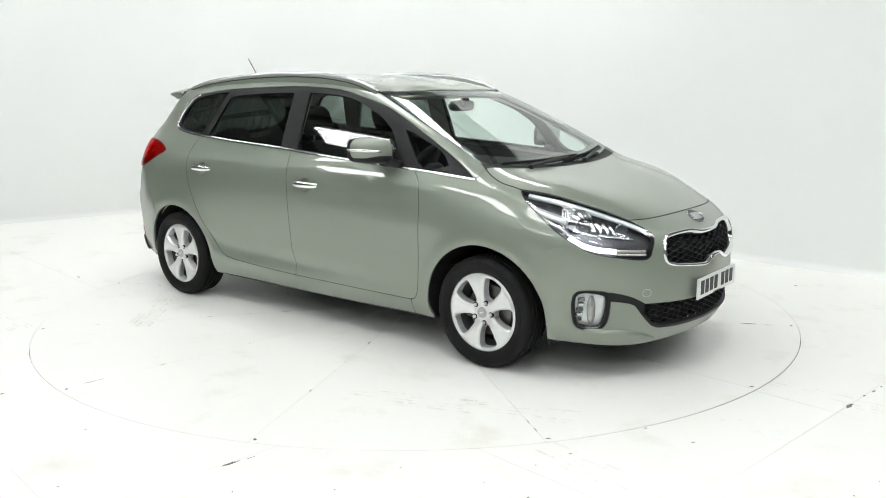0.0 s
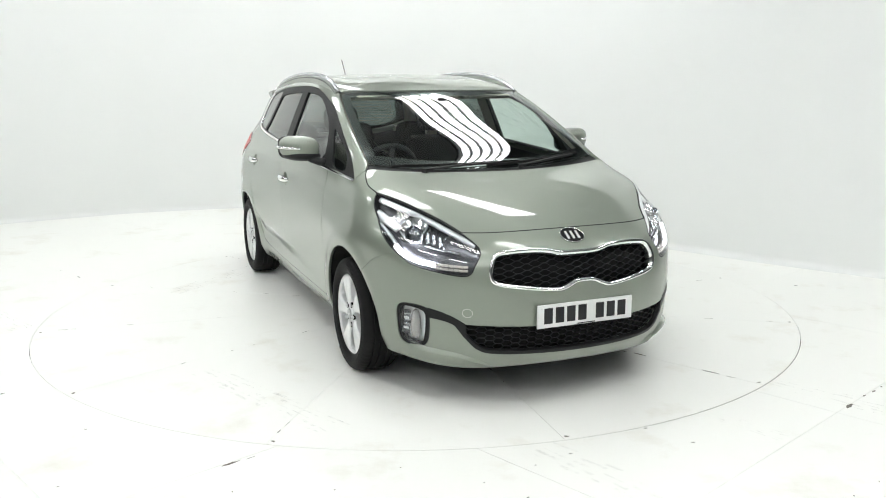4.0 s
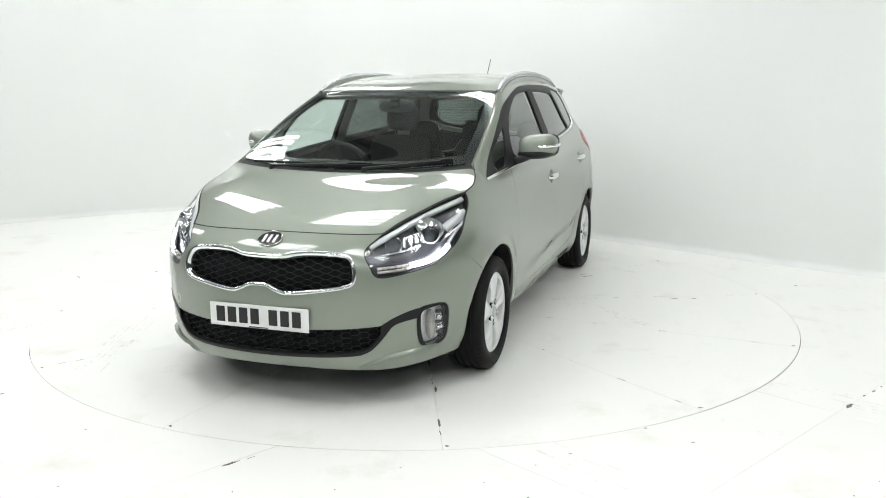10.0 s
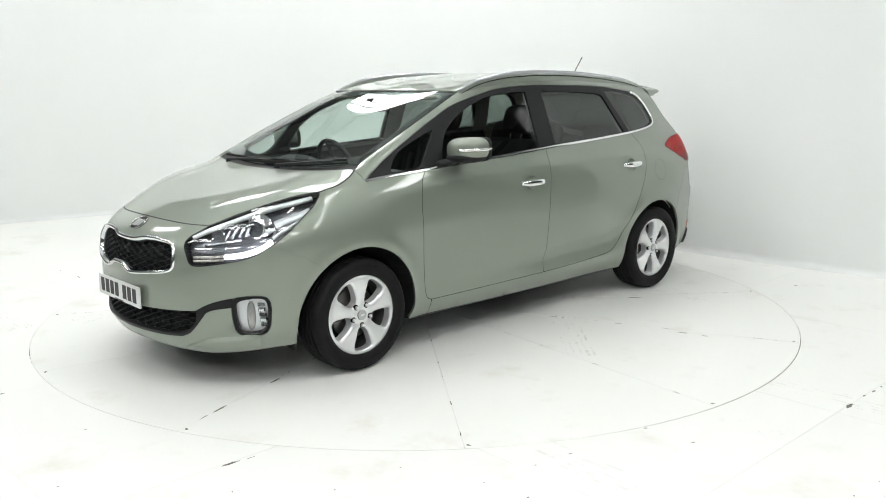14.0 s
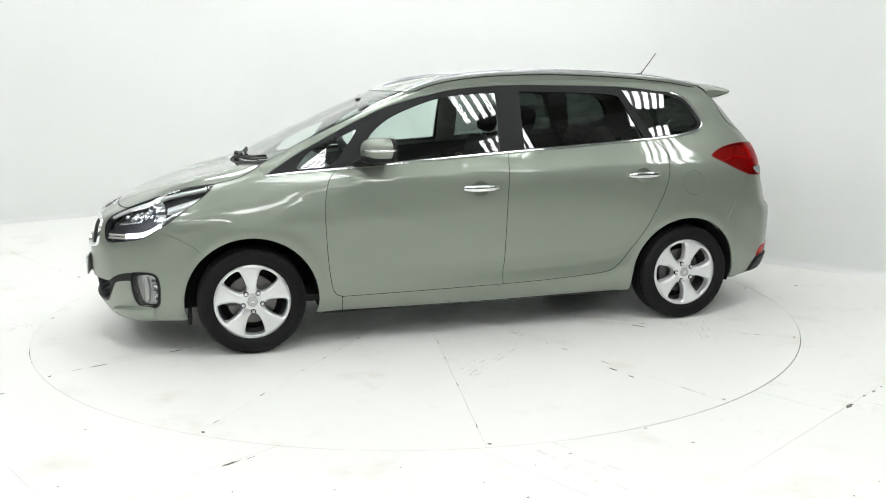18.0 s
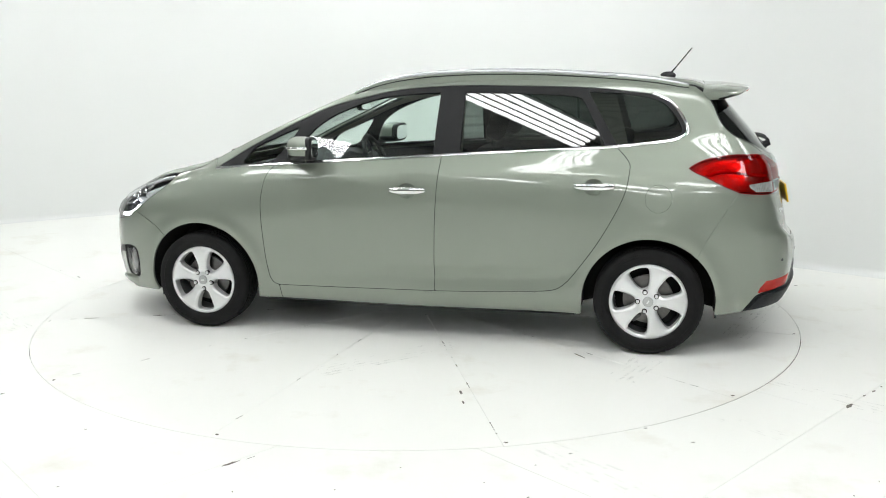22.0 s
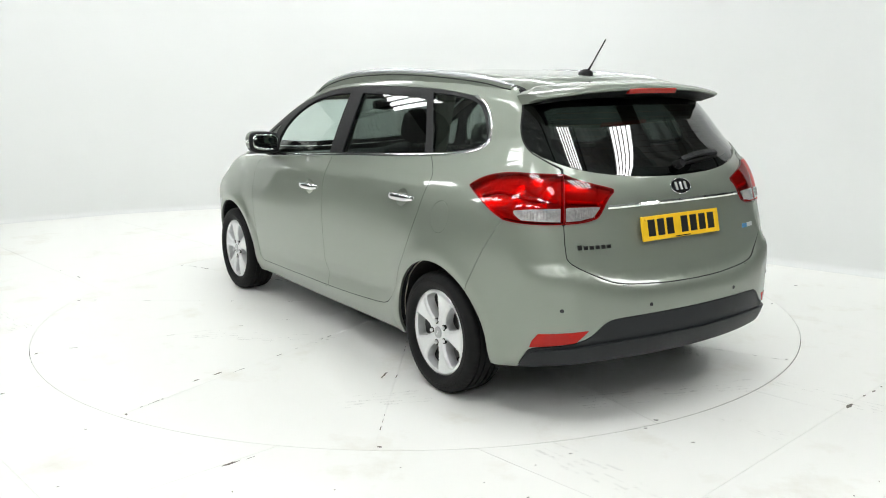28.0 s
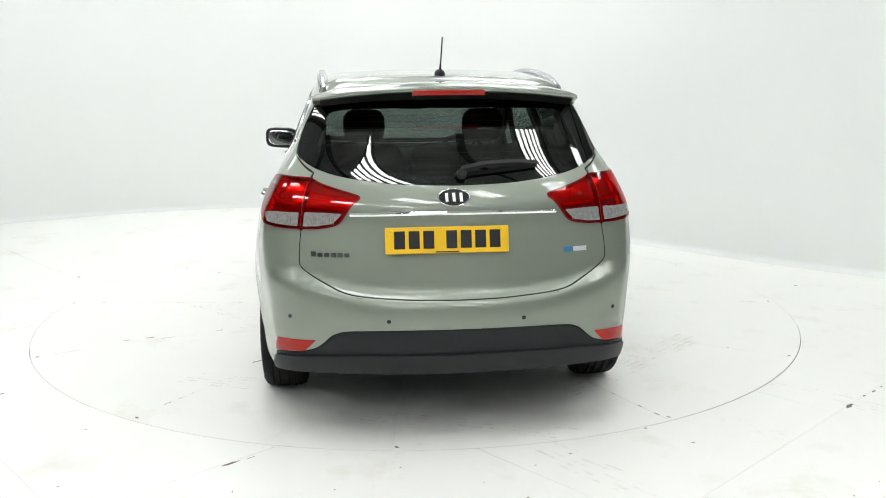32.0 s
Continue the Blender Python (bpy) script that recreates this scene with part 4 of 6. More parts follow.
        extrude_line("heater_wire", line([(-w, z), (0, z), (w, z)], "rear"), [(-0.0006, -0.0006), (0.0006, -0.0006), (0.0006, 0.0006), (-0.0006, 0.0006)], AMBER, car, lift=-0.006)
    # black strips painted in for the shade of the panel gaps; bumper lines take PAINT
    black = [(-0.009, -0.004), (-0.009, 0.0), (0.009, 0.0), (0.009, -0.004)]
    for s in (1, -1):
        extrude_line("sill_joint", line([(-0.74, 0.332), (-0.74, 0.205)], "side") * (1, s, 1), [(-0.007, -0.004), (-0.007, 0.0), (0.007, 0.0), (0.007, -0.004)], PAINT, car, lift=-0.0008)
    def joint_strip(pts, how, s=1, deep=0.0014, mat=LINER):
        dense = on_body(flat(resample(np.asarray(pts), 0.014, False), how), how)
        extrude_line("gap_backing", dense * (1, s, 1), black, mat, car, lift=-deep)

    for s in (1, -1):
        for pts in (DOOR_FRONT, DOOR_MID, DOOR_REAR, np.vstack([SILL_1, SILL_2[1:]]), line([(0.845, 0.298), (0.845, 0.207)], "side")):
            joint_strip(pts, "side", s)
        joint_strip(BUMPER_LINE, "side", s, 0.0045, PAINT)
        joint_strip(REAR_LINE, "side", s, 0.0045, PAINT)
        joint_strip(HOOD_SIDE, "top", s)
        joint_strip(GATE_LOW, "round_rear", s)
        joint_strip(TL_LOW, "round_rear", s)
        joint_strip(HL_TOP, "top", s)
        extrude_line("gap_backing", GATE_UP * (1, s, 1), [(-0.0055, -0.004), (-0.0055, 0.0), (0.0055, 0.0), (0.0055, -0.004)], LINER, car, lift=-0.0014)
    joint_strip(HOOD_FRONT, "front")
    # chrome waist line
    for s in (1, -1):
        extrude_line("waist_trim", BELT_LINE * (1, s, 1), [(-0.009, -0.002), (-0.007, 0.004), (0.0, 0.006), (0.007, 0.004), (0.009, -0.002)], CHROME, car, "chrome strip under side windows", lift=0.001)


car_body()


def front_details():
    # grille: backing, mesh and chrome surround
    for outline, name, mat_ring in ((GRILLE, "upper_grille", CHROME), (LOW_GRILLE, "lower_grille", None)):
        back = panel(name, outline, "front", LINER, car, "black honeycomb grille", gap=-0.012, depth=0, lift=-0.045, step=0.05)
        poly = flat(resample(outline, 0.01), "front")
        if area(poly) < 0:
            poly = poly[::-1]
        poly = inset(poly, 0.004)
        cw, ch, e0 = (0.084, 0.0142, 0.09) if name == "upper_grille" else (0.076, 0.0135, 0.17)
        bm = bmesh.new()
        y0, y1, z0, z1 = poly[:, 0].min(), poly[:, 0].max(), poly[:, 1].min(), poly[:, 1].max()
        segs = []
        for r in range(-1, int((z1 - z0) / ch) + 2):
            for c in range(-1, int((y1 - y0) / cw) + 2):
                y, z = y0 + c * cw + (r % 2) * cw / 2, z0 + r * ch
                segs.append(((y - cw * e0, z), (y + cw * e0, z)))
                segs.append(((y + cw * e0, z), (y + cw * (0.5 - e0), z + ch)))
                segs.append(((y + cw * e0, z), (y + cw * (0.5 - e0), z - ch)))
        mid = np.array([((a[0] + b[0]) / 2, (a[1] + b[1]) / 2) for a, b in segs])
        keep = inside(mid, poly)
        for k, (a, b) in enumerate(segs):
            if not keep[k]:
                continue
            p = on_body([a, b], "front")
            p[:, 0] -= 0.024
            d = p[1] - p[0]
            d /= np.linalg.norm(d)
            u = np.cross(d, (1, 0, 0))
            u /= np.linalg.norm(u)
            q = [p[0] + u * 0.0007 + (0.004, 0, 0), p[1] + u * 0.0007 + (0.004, 0, 0), p[1] - u * 0.0007 + (0.004, 0, 0), p[0] - u * 0.0007 + (0.004, 0, 0)]
            w = [p[0] + u * 0.0012 - (0.008, 0, 0), p[1] + u * 0.0012 - (0.008, 0, 0), p[1] - u * 0.0012 - (0.008, 0, 0), p[0] - u * 0.0012 - (0.008, 0, 0)]
            vq, vw = [bm.verts.new(v) for v in q], [bm.verts.new(v) for v in w]
            bm.faces.new(vq)
            bm.faces.new((vq[0], vw[0], vw[1], vq[1]))
            bm.faces.new((vq[3], vq[2], vw[2], vw[3]))
        mesh = part("grille_mesh", bm, GREY_TRIM, back, "black honeycomb mesh")
        tagged(mesh, kind="stuff")
    extr = resample(GRILLE, 0.012)
    n = gradient(extr)
    sec = [(-0.011, -0.004), (-0.009, 0.007), (-0.003, 0.011), (0.004, 0.009), (0.009, 0.004), (0.011, -0.012)]
    v, f = sweep(extr, sec, n, True)
    bm = bmesh.new()
    vs = [bm.verts.new(q) for q in v]
    for q in f:
        bm.faces.new([vs[i] for i in q])
    part("grille_surround", bm, CHROME, car, "chrome grille surround", angle=60)
    # lower grille lip
    lip = line([(-0.586, 0.398), (-0.543, 0.338), (-0.489, 0.288), (-0.404, 0.271), (-0.2, 0.266), (0, 0.265), (0.2, 0.266), (0.404, 0.271), (0.489, 0.288), (0.543, 0.338), (0.586, 0.398)], "front")
    extrude_line("lower_lip", lip, [(-0.012, -0.02), (-0.012, 0.001), (0.0, 0.004), (0.012, 0.001), (0.014, -0.02)], BLACK_TRIM, car, lift=-0.003)
    # black strips from the lower grille to the fog lamps, and the body-coloured fins below them
    for s in (1, -1):
        strip = on_body(spline([(0.552, 0.413), (0.594, 0.441), (0.640, 0.463), (0.690, 0.478)], 6), "front")
        low = on_body(spline([(0.690, 0.432), (0.640, 0.424), (0.605, 0.412), (0.578, 0.388), (0.548, 0.345)], 6), "front")
        V, F, N = panel_mesh(np.vstack([strip, low]), "front", gap=0.0, lift=0.0015, depth=0.006, step=0.015, edge_step=0.01)
        mesh_object("corner_strip", V * (1, s, 1), F if s > 0 else [q[::-1] for q in F], BLACK_TRIM, car, "black strip beside fog lamp", N * (1, s, 1))
        fin = on_body(spline([(0.430, 0.205), (0.50, 0.234), (0.585, 0.256), (0.705, 0.266), (0.815, 0.268)], 6), "round_front")
        n = gradient(fin)
        v = []
        for i, q in enumerate(fin):
            k = math.sin(math.pi * min(1.0, 0.04 + 1.35 * i / (len(fin) - 1)) * 0.5) * (1 - max(0.0, i / (len(fin) - 1) - 0.8) / 0.2)
            for across, up in ((0.020, -0.004), (0.004, 0.020 * k), (-0.004, 0.021 * k), (-min(0.050, max(0.010, q[2] - 0.214)), -0.004)):
                v.append((q + n[i] * up + np.array((0, 0, across))) * (1, s, 1))
        f = [(i * 4 + j, i * 4 + j + 1, i * 4 + j + 5, i * 4 + j + 4) for i in range(len(fin) - 1) for j in range(3)]
        bm = bmesh.new()
        vs = [bm.verts.new(q) for q in v]
        for q in f:
            bm.faces.new([vs[i] for i in q])
        part("bumper_fin", bm, PAINT, car, smooth=True, angle=50)
    # badge: oval plate with plain raised strokes
    for cx, how, cz, rx, rz, name in ((0.0, "front", 0.795, 0.062, 0.027, "badge"), (0.008, "rear", 1.040, 0.066, 0.034, "badge")):
        t = np.linspace(0, 2 * math.pi, 41)[:-1]
        oval = on_body(np.stack([cx + rx * np.cos(t), cz + rz * np.sin(t)], 1), how)
        b = flat_shape(name, oval, 0.001, 0.004, BLACK_GLOSS, car, "black oval badge with chrome rim")
        n = gradient(oval)
        v, f = sweep(oval + n * 0.005, ring(0.0022, 0.0025, 8), n, True)
        mesh_object("badge_rim", v, f, CHROME, b, smooth=True)
        for k in (-1, 0, 1):
            x0 = cx + k * rx * 0.46
            bar = on_body([(x0 - rx * 0.10, cz - rz * 0.5), (x0 + rx * 0.08, cz - rz * 0.5), (x0 + rx * 0.11, cz + rz * 0.5), (x0 - rx * 0.07, cz + rz * 0.5)], how)
            flat_shape("badge_stroke", bar, 0.005, 0.003, SILVER, b)
    # tow-eye cover on the right
    t = np.linspace(0, 2 * math.pi, 25)[:-1]
    eye = on_body(np.stack([-0.545 + 0.020 * np.cos(t), 0.467 + 0.020 * np.sin(t)], 1), "front")
    n = gradient(eye)
    v, f = sweep(eye + n * 0.0003, ring(0.0012, 0.0008, 6), n, True)
    mesh_object("tow_cover", v, f, GROOVE, car)
    # number plates with plain bars for their characters
    for how, cy, cz, w, h, mat in (("front", 0.0, 0.451, 0.26, 0.0555, PLATE_WHITE), ("rear", 0.042, 0.869, 0.26, 0.0555, PLATE_YELLOW)):
        p = on_body([(cy - w, cz), (cy, cz), (cy + w, cz), (cy, cz + h), (cy, cz - h)], how)
        sg = 1 if how == "front" else -1
        x = p[1][0] + sg * (0.004 if how == "front" else 0.010)
        tilt = (p[3][0] - p[4][0]) / (2 * h) if how == "rear" else 0.0
        e = new("number_plate")
        e.parent = car
        e["label"] = "white front number plate" if how == "front" else "yellow rear number plate"
        e.matrix_basis = Matrix.Translation((x, cy, cz)) @ Matrix.Shear("XY", 4, (0, 0)) @ Matrix.Rotation(math.atan(tilt), 4, "Y")
        bm = bmesh.new()
        box(bm, -0.006 if sg > 0 else -0.004, 0.004 if sg > 0 else 0.006, -w, w, -h, h, 0.003, 2)
        part("plate", bm, mat, e)
        xs = [-0.205, -0.143, -0.081, -0.019, 0.079, 0.141, 0.203]
        for k in xs:
            bm = bmesh.new()
            box(bm, min(0, sg * 0.0055), max(0, sg * 0.0055), k * 0.985 - 0.0235, k * 0.985 + 0.0235, -0.036, 0.040, 0.002, 1)
            part("character_bar", bm, INK, e)
        bm = bmesh.new()
        box(bm, min(0, sg * 0.0053), max(0, sg * 0.0053), -0.05, 0.05, -0.052, -0.0475)
        part("maker_bar", bm, INK, e)
        for k in (-0.235, 0.235):
            bm = bmesh.new()
            bmesh.ops.create_uvsphere(bm, u_segments=10, v_segments=6, radius=0.007, matrix=Matrix.Translation((sg * 0.004, k, 0.04)) @ Matrix.Diagonal((0.5, 1, 1, 1)))
            part("plate_screw", bm, mat, e, smooth=True)


def lamp_cluster():
    # head lamps
    for s in (1, -1):
        e = new("head_lamp")
        e.parent = car
        e["label"] = "clear projector head lamp with white daytime strip"
        V, F, N = panel_mesh(HEADLAMP, "round_front", depth=0.0, gap=0.0025, step=0.02)
        mesh_object("lens", V * (1, s, 1), F if s > 0 else [q[::-1] for q in F], LENS, e, "clear lens", N * (1, s, 1))
        V, F, N = panel_mesh(HEADLAMP, "round_front", depth=0.0, gap=-0.004, step=0.02)
        P = V - N * 0.05
        mesh_object("bowl", P * (1, s, 1), F if s > 0 else [q[::-1] for q in F], LAMP_BOWL, e, "dark lamp bowl", N * (1, s, 1))
        rim = resample(HEADLAMP, 0.012)
        n = gradient(rim)
        v, f = sweep(rim - n * 0.003, [(-0.0028, -0.03), (-0.0028, 0.001), (0.0028, 0.001), (0.0028, -0.03)], n, True)
        mesh_object("joint_strip", np.array(v) * (1, s, 1), f, BLACK_TRIM, e)

        def strip(name, uv, width, mat, deep, label=""):
            p = on_body(spline(uv, 8), "round_front")
            n = gradient(p)
            v, f = sweep(p - n * deep, [(-width, -0.006), (-width * 0.8, 0.006), (0, 0.010), (width * 0.8, 0.006), (width, -0.006)], n)
            return mesh_object(name, np.array(v) * (1, s, 1), f, mat, e, label, smooth=True)

        strip("daytime_strip", [(0.672, 0.684), (0.764, 0.695), (0.844, 0.722), (0.890, 0.756)], 0.0125, DAYLIGHT_LED, 0.016, "white daytime light strip")
        for i in range(7):
            for j in range(2):
                t0 = 0.520 + i * 0.0215
                strip("indicator_cell", [(t0, 0.662 + 0.0010 * i + j * 0.019), (t0 + 0.019, 0.663 + 0.0010 * i + j * 0.019)], 0.0075, INDICATOR, 0.018)
        strip("bright_blade", [(0.49, 0.778), (0.563, 0.812), (0.669, 0.850), (0.82, 0.894), (0.974, 0.928), (1.11, 0.951)], 0.0145, SILVER, 0.014, "bright upper blade")
        strip("bright_blade", [(0.90, 0.838), (0.96, 0.856), (1.03, 0.872), (1.095, 0.890)], 0.024, SILVER, 0.020, "bright rear blade")
        strip("bright_blade", [(0.895, 0.770), (0.935, 0.800), (0.985, 0.828), (1.04, 0.850)], 0.008, SILVER, 0.018, "bright lower blade")
        strip("inner_blade", [(0.56, 0.748), (0.66, 0.762), (0.74, 0.776)], 0.006, REFLECTOR, 0.034)
        for i in range(4):
            strip("lamp_facet", [(0.655 + i * 0.034, 0.775 + 0.006 * i), (0.668 + i * 0.034, 0.822 + 0.007 * i)], 0.010, REFLECTOR, 0.036 - 0.003 * (i % 2))
        # projector and reflector bowls
        for (x, y, z, r, name) in ((1.858, 0.690, 0.806, 0.038, "projector"), (2.000, 0.560, 0.768, 0.037, "reflector")):
            d = Vector((0.86, 0.5, 0.05)).normalized()
            m = Matrix.Translation((x, y, z)) @ d.to_track_quat("Z", "Y").to_matrix().to_4x4()
            bm = bmesh.new()
            prof = [(r * 2.0, -0.022), (r * 1.55, 0.002), (r * 1.25, 0.012), (r * 1.22, 0.020), (r * 1.08, 0.022), (r * 1.0, 0.010), (r * 0.9, -0.02), (r * 0.5, -0.04), (0.001, -0.045)] if name == "projector" else \
                   [(r * 1.1, 0.010), (r * 1.0, 0.012), (r * 0.85, -0.010), (r * 0.55, -0.03), (0.001, -0.038)]
            k = 28
            rows = [[bm.verts.new(m @ Vector((q[0] * math.cos(2 * math.pi * i / k), q[0] * math.sin(2 * math.pi * i / k), q[1]))) for i in range(k)] for q in prof]
            for a, b in zip(rows, rows[1:]):
                for i in range(k):
                    bm.faces.new((a[i], a[(i + 1) % k], b[(i + 1) % k], b[i]))
            if s < 0:
                bmesh.ops.scale(bm, vec=(1, -1, 1), verts=bm.verts)
            part(name, bm, REFLECTOR, e, smooth=True)
            if name == "projector":
                bm = bmesh.new()
                bmesh.ops.create_uvsphere(bm, u_segments=24, v_segments=14, radius=r * 0.86, matrix=m @ Matrix.Translation((0, 0, -0.016)) @ Matrix.Diagonal((1, 1, 0.7, 1)))
                if s < 0:
                    bmesh.ops.scale(bm, vec=(1, -1, 1), verts=bm.verts)
                part("projector_lens", bm, material_lens, e, smooth=True)
    # fog lamps
    for s in (1, -1):
        e = new("fog_lamp")
        e.parent = car
        e["label"] = "upright clear fog lamp in black surround"
        V, F, N = panel_mesh(FOG_LENS, "front", depth=0, gap=-0.004, step=0.02, edge_step=0.012)
        mesh_object("reflector", (V - N * 0.040) * (1, s, 1), F if s > 0 else [q[::-1] for q in F], SILVER, e, "", N * (1, s, 1))
        V, F, N = panel_mesh(FOG_LENS, "front", depth=0, gap=0.001, step=0.02, edge_step=0.012)
        mesh_object("lens", (V - N * 0.003) * (1, s, 1), F if s > 0 else [q[::-1] for q in F], LENS, e, "", N * (1, s, 1))
        V, F, N = panel_mesh(FOG, "front", depth=0.02, gap=0.001, step=0.02, edge_step=0.012, holes=[FOG_LENS], hole_depth=0.042)
        mesh_object("surround", (V - N * 0.004) * (1, s, 1), F if s > 0 else [q[::-1] for q in F], BLACK_TRIM, e, "", N * (1, s, 1))
        c = on_body([(0.720, 0.380)], "front")[0]
        bm = superellipsoid((0, 0, 0), (0.020, 0.026, 0.075), 0.9, 20, 12)
        bmesh.ops.transform(bm, matrix=Matrix.Translation(c - np.array((0.036, 0.004, 0))), verts=bm.verts)
        if s < 0:
            bmesh.ops.scale(bm, vec=(1, -1, 1), verts=bm.verts)
        part("bulb_cover", bm, CLEAR_LENS, e, smooth=True)
        for i in range(5):
            c = on_body([(0.756, 0.330 + i * 0.026)], "front")[0]
            bm = bmesh.new()
            box(bm, -0.012, 0.010, -0.018, 0.018, -0.010, 0.010, 0.004, 1)
            bmesh.ops.transform(bm, matrix=Matrix.Translation(c - np.array((0.030, 0.016, 0))) @ Matrix.Rotation(radians(38 + 9 * (i % 2)), 4, "Z") @ Matrix.Rotation(radians(14 if i % 2 else -12), 4, "Y"), verts=bm.verts)
            if s < 0:
                bmesh.ops.scale(bm, vec=(1, -1, 1), verts=bm.verts)
            part("reflector_facet", bm, REFLECTOR, e)
    # tail lamps: outer part on the body, inner part on the tailgate
    for s in (1, -1):
        for outline, name, win in ((LAMP_OUT, "tail_lamp_outer", [(GATE_Y + 0.014, 0.920), (0.838, 0.929), (0.868, 0.952), (0.872, 0.966), (0.80, 0.974), (GATE_Y + 0.014, 0.976)]),
                                   (LAMP_IN, "tail_lamp_inner", [(GATE_Y - 0.010, 0.920), (0.60, 0.922), (0.538, 0.934), (0.503, 0.974), (0.58, 0.977), (GATE_Y - 0.010, 0.978)])):
            def skin(o, mat, lift, nm, par, lab="", step=0.018, **kw):
                V, F, N = panel_mesh(o, "round_rear", lift=lift, step=step, **kw)
                return mesh_object(nm, V * (1, s, 1), F if s > 0 else [q[::-1] for q in F], mat, par, lab, N * (1, s, 1))

            lamp = skin(outline, RED_GLASS, 0.005, name, car, "red tail lamp with clear lower strip", depth=0.0)
            skin(outline, RED_BACK, -0.024, "lamp_chamber", lamp, "ribbed red inner chamber", depth=0.0, gap=-0.004)
            skin(outline, BLACK_TRIM, -0.030, "lamp_back", lamp, depth=0.0, gap=-0.006, step=0.04)
            w = on_body(np.concatenate([np.linspace(win[i], win[(i + 1) % len(win)], 6, endpoint=False) for i in range(len(win))]), "round_rear")
            strip = skin(w, CLEAR_LENS, 0.006, "clear_strip", lamp, "clear reversing strip", step=0.015, depth=0.004, gap=0.0, edge_step=0.008)
            t0, t1 = min(q[0] for q in win) + 0.03, max(q[0] for q in win) - 0.035
            for i in range(11):
                a = t0 + (t1 - t0) * i / 10
                p = on_body([(a, 0.930), (a, 0.970)], "round_rear")
                n = gradient(p)
                v, f = sweep(p + n * 0.006, [(-0.0025, -0.002), (0, 0.0022), (0.0025, -0.002)], n)
                mesh_object("lens_rib", np.array(v) * (1, s, 1), f, CLEAR_LENS, strip)
            # light guides inside the chamber
            for lo, hi in (((1.000, 1.000), (1.010, 1.035)),):
                if name == "tail_lamp_outer":
                    uv = [(GATE_Y + 0.02, hi[0]), (0.80, hi[0] + 0.012), (0.95, hi[1] + 0.01), (1.06, hi[1] - 0.012)]
                else:
                    uv = [(GATE_Y - 0.02, lo[0] + 0.006), (0.58, lo[0] - 0.001), (0.50, lo[1] - 0.006)]
                p = on_body(spline(uv, 6), "round_rear")
                n = gradient(p)
                v, f = sweep(p - n * 0.016, [(-0.010, -0.006), (-0.006, 0.004), (0.006, 0.004), (0.010, -0.006)], n)
                mesh_object("light_guide", np.array(v) * (1, s, 1), f, RED_LENS, lamp, smooth=True)
            rim = resample(outline, 0.012)
            n = gradient(rim)
            v, f = sweep(rim + n * 0.002, [(-0.003, -0.026), (-0.0022, 0.0028), (0.0022, 0.0028), (0.003, -0.026)], n, True)
            mesh_object("lamp_rim", np.array(v) * (1, s, 1), f, RED_DARK, lamp)
        # reflectors in the bumper
        q = [(0.795, 0.366), (0.785, 0.398), (0.760, 0.432), (0.66, 0.443), (0.566, 0.450), (0.590, 0.424), (0.615, 0.399), (0.70, 0.385)]
        ref = on_body(np.concatenate([np.linspace(q[i], q[(i + 1) % len(q)], 4, endpoint=False) for i in range(len(q))]), "round_rear")
        V, F, N = panel_mesh(ref, "round_rear", lift=0.003, step=0.02, depth=0.01, gap=0.0, edge_step=0.01)
        mesh_object("bumper_reflector", V * (1, s, 1), F if s > 0 else [q[::-1] for q in F], RED_LENS, car, "red bumper reflector", N * (1, s, 1))


material_lens = glass_material("projector_glass", (0.55, 0.58, 0.62))
front_details()
lamp_cluster()


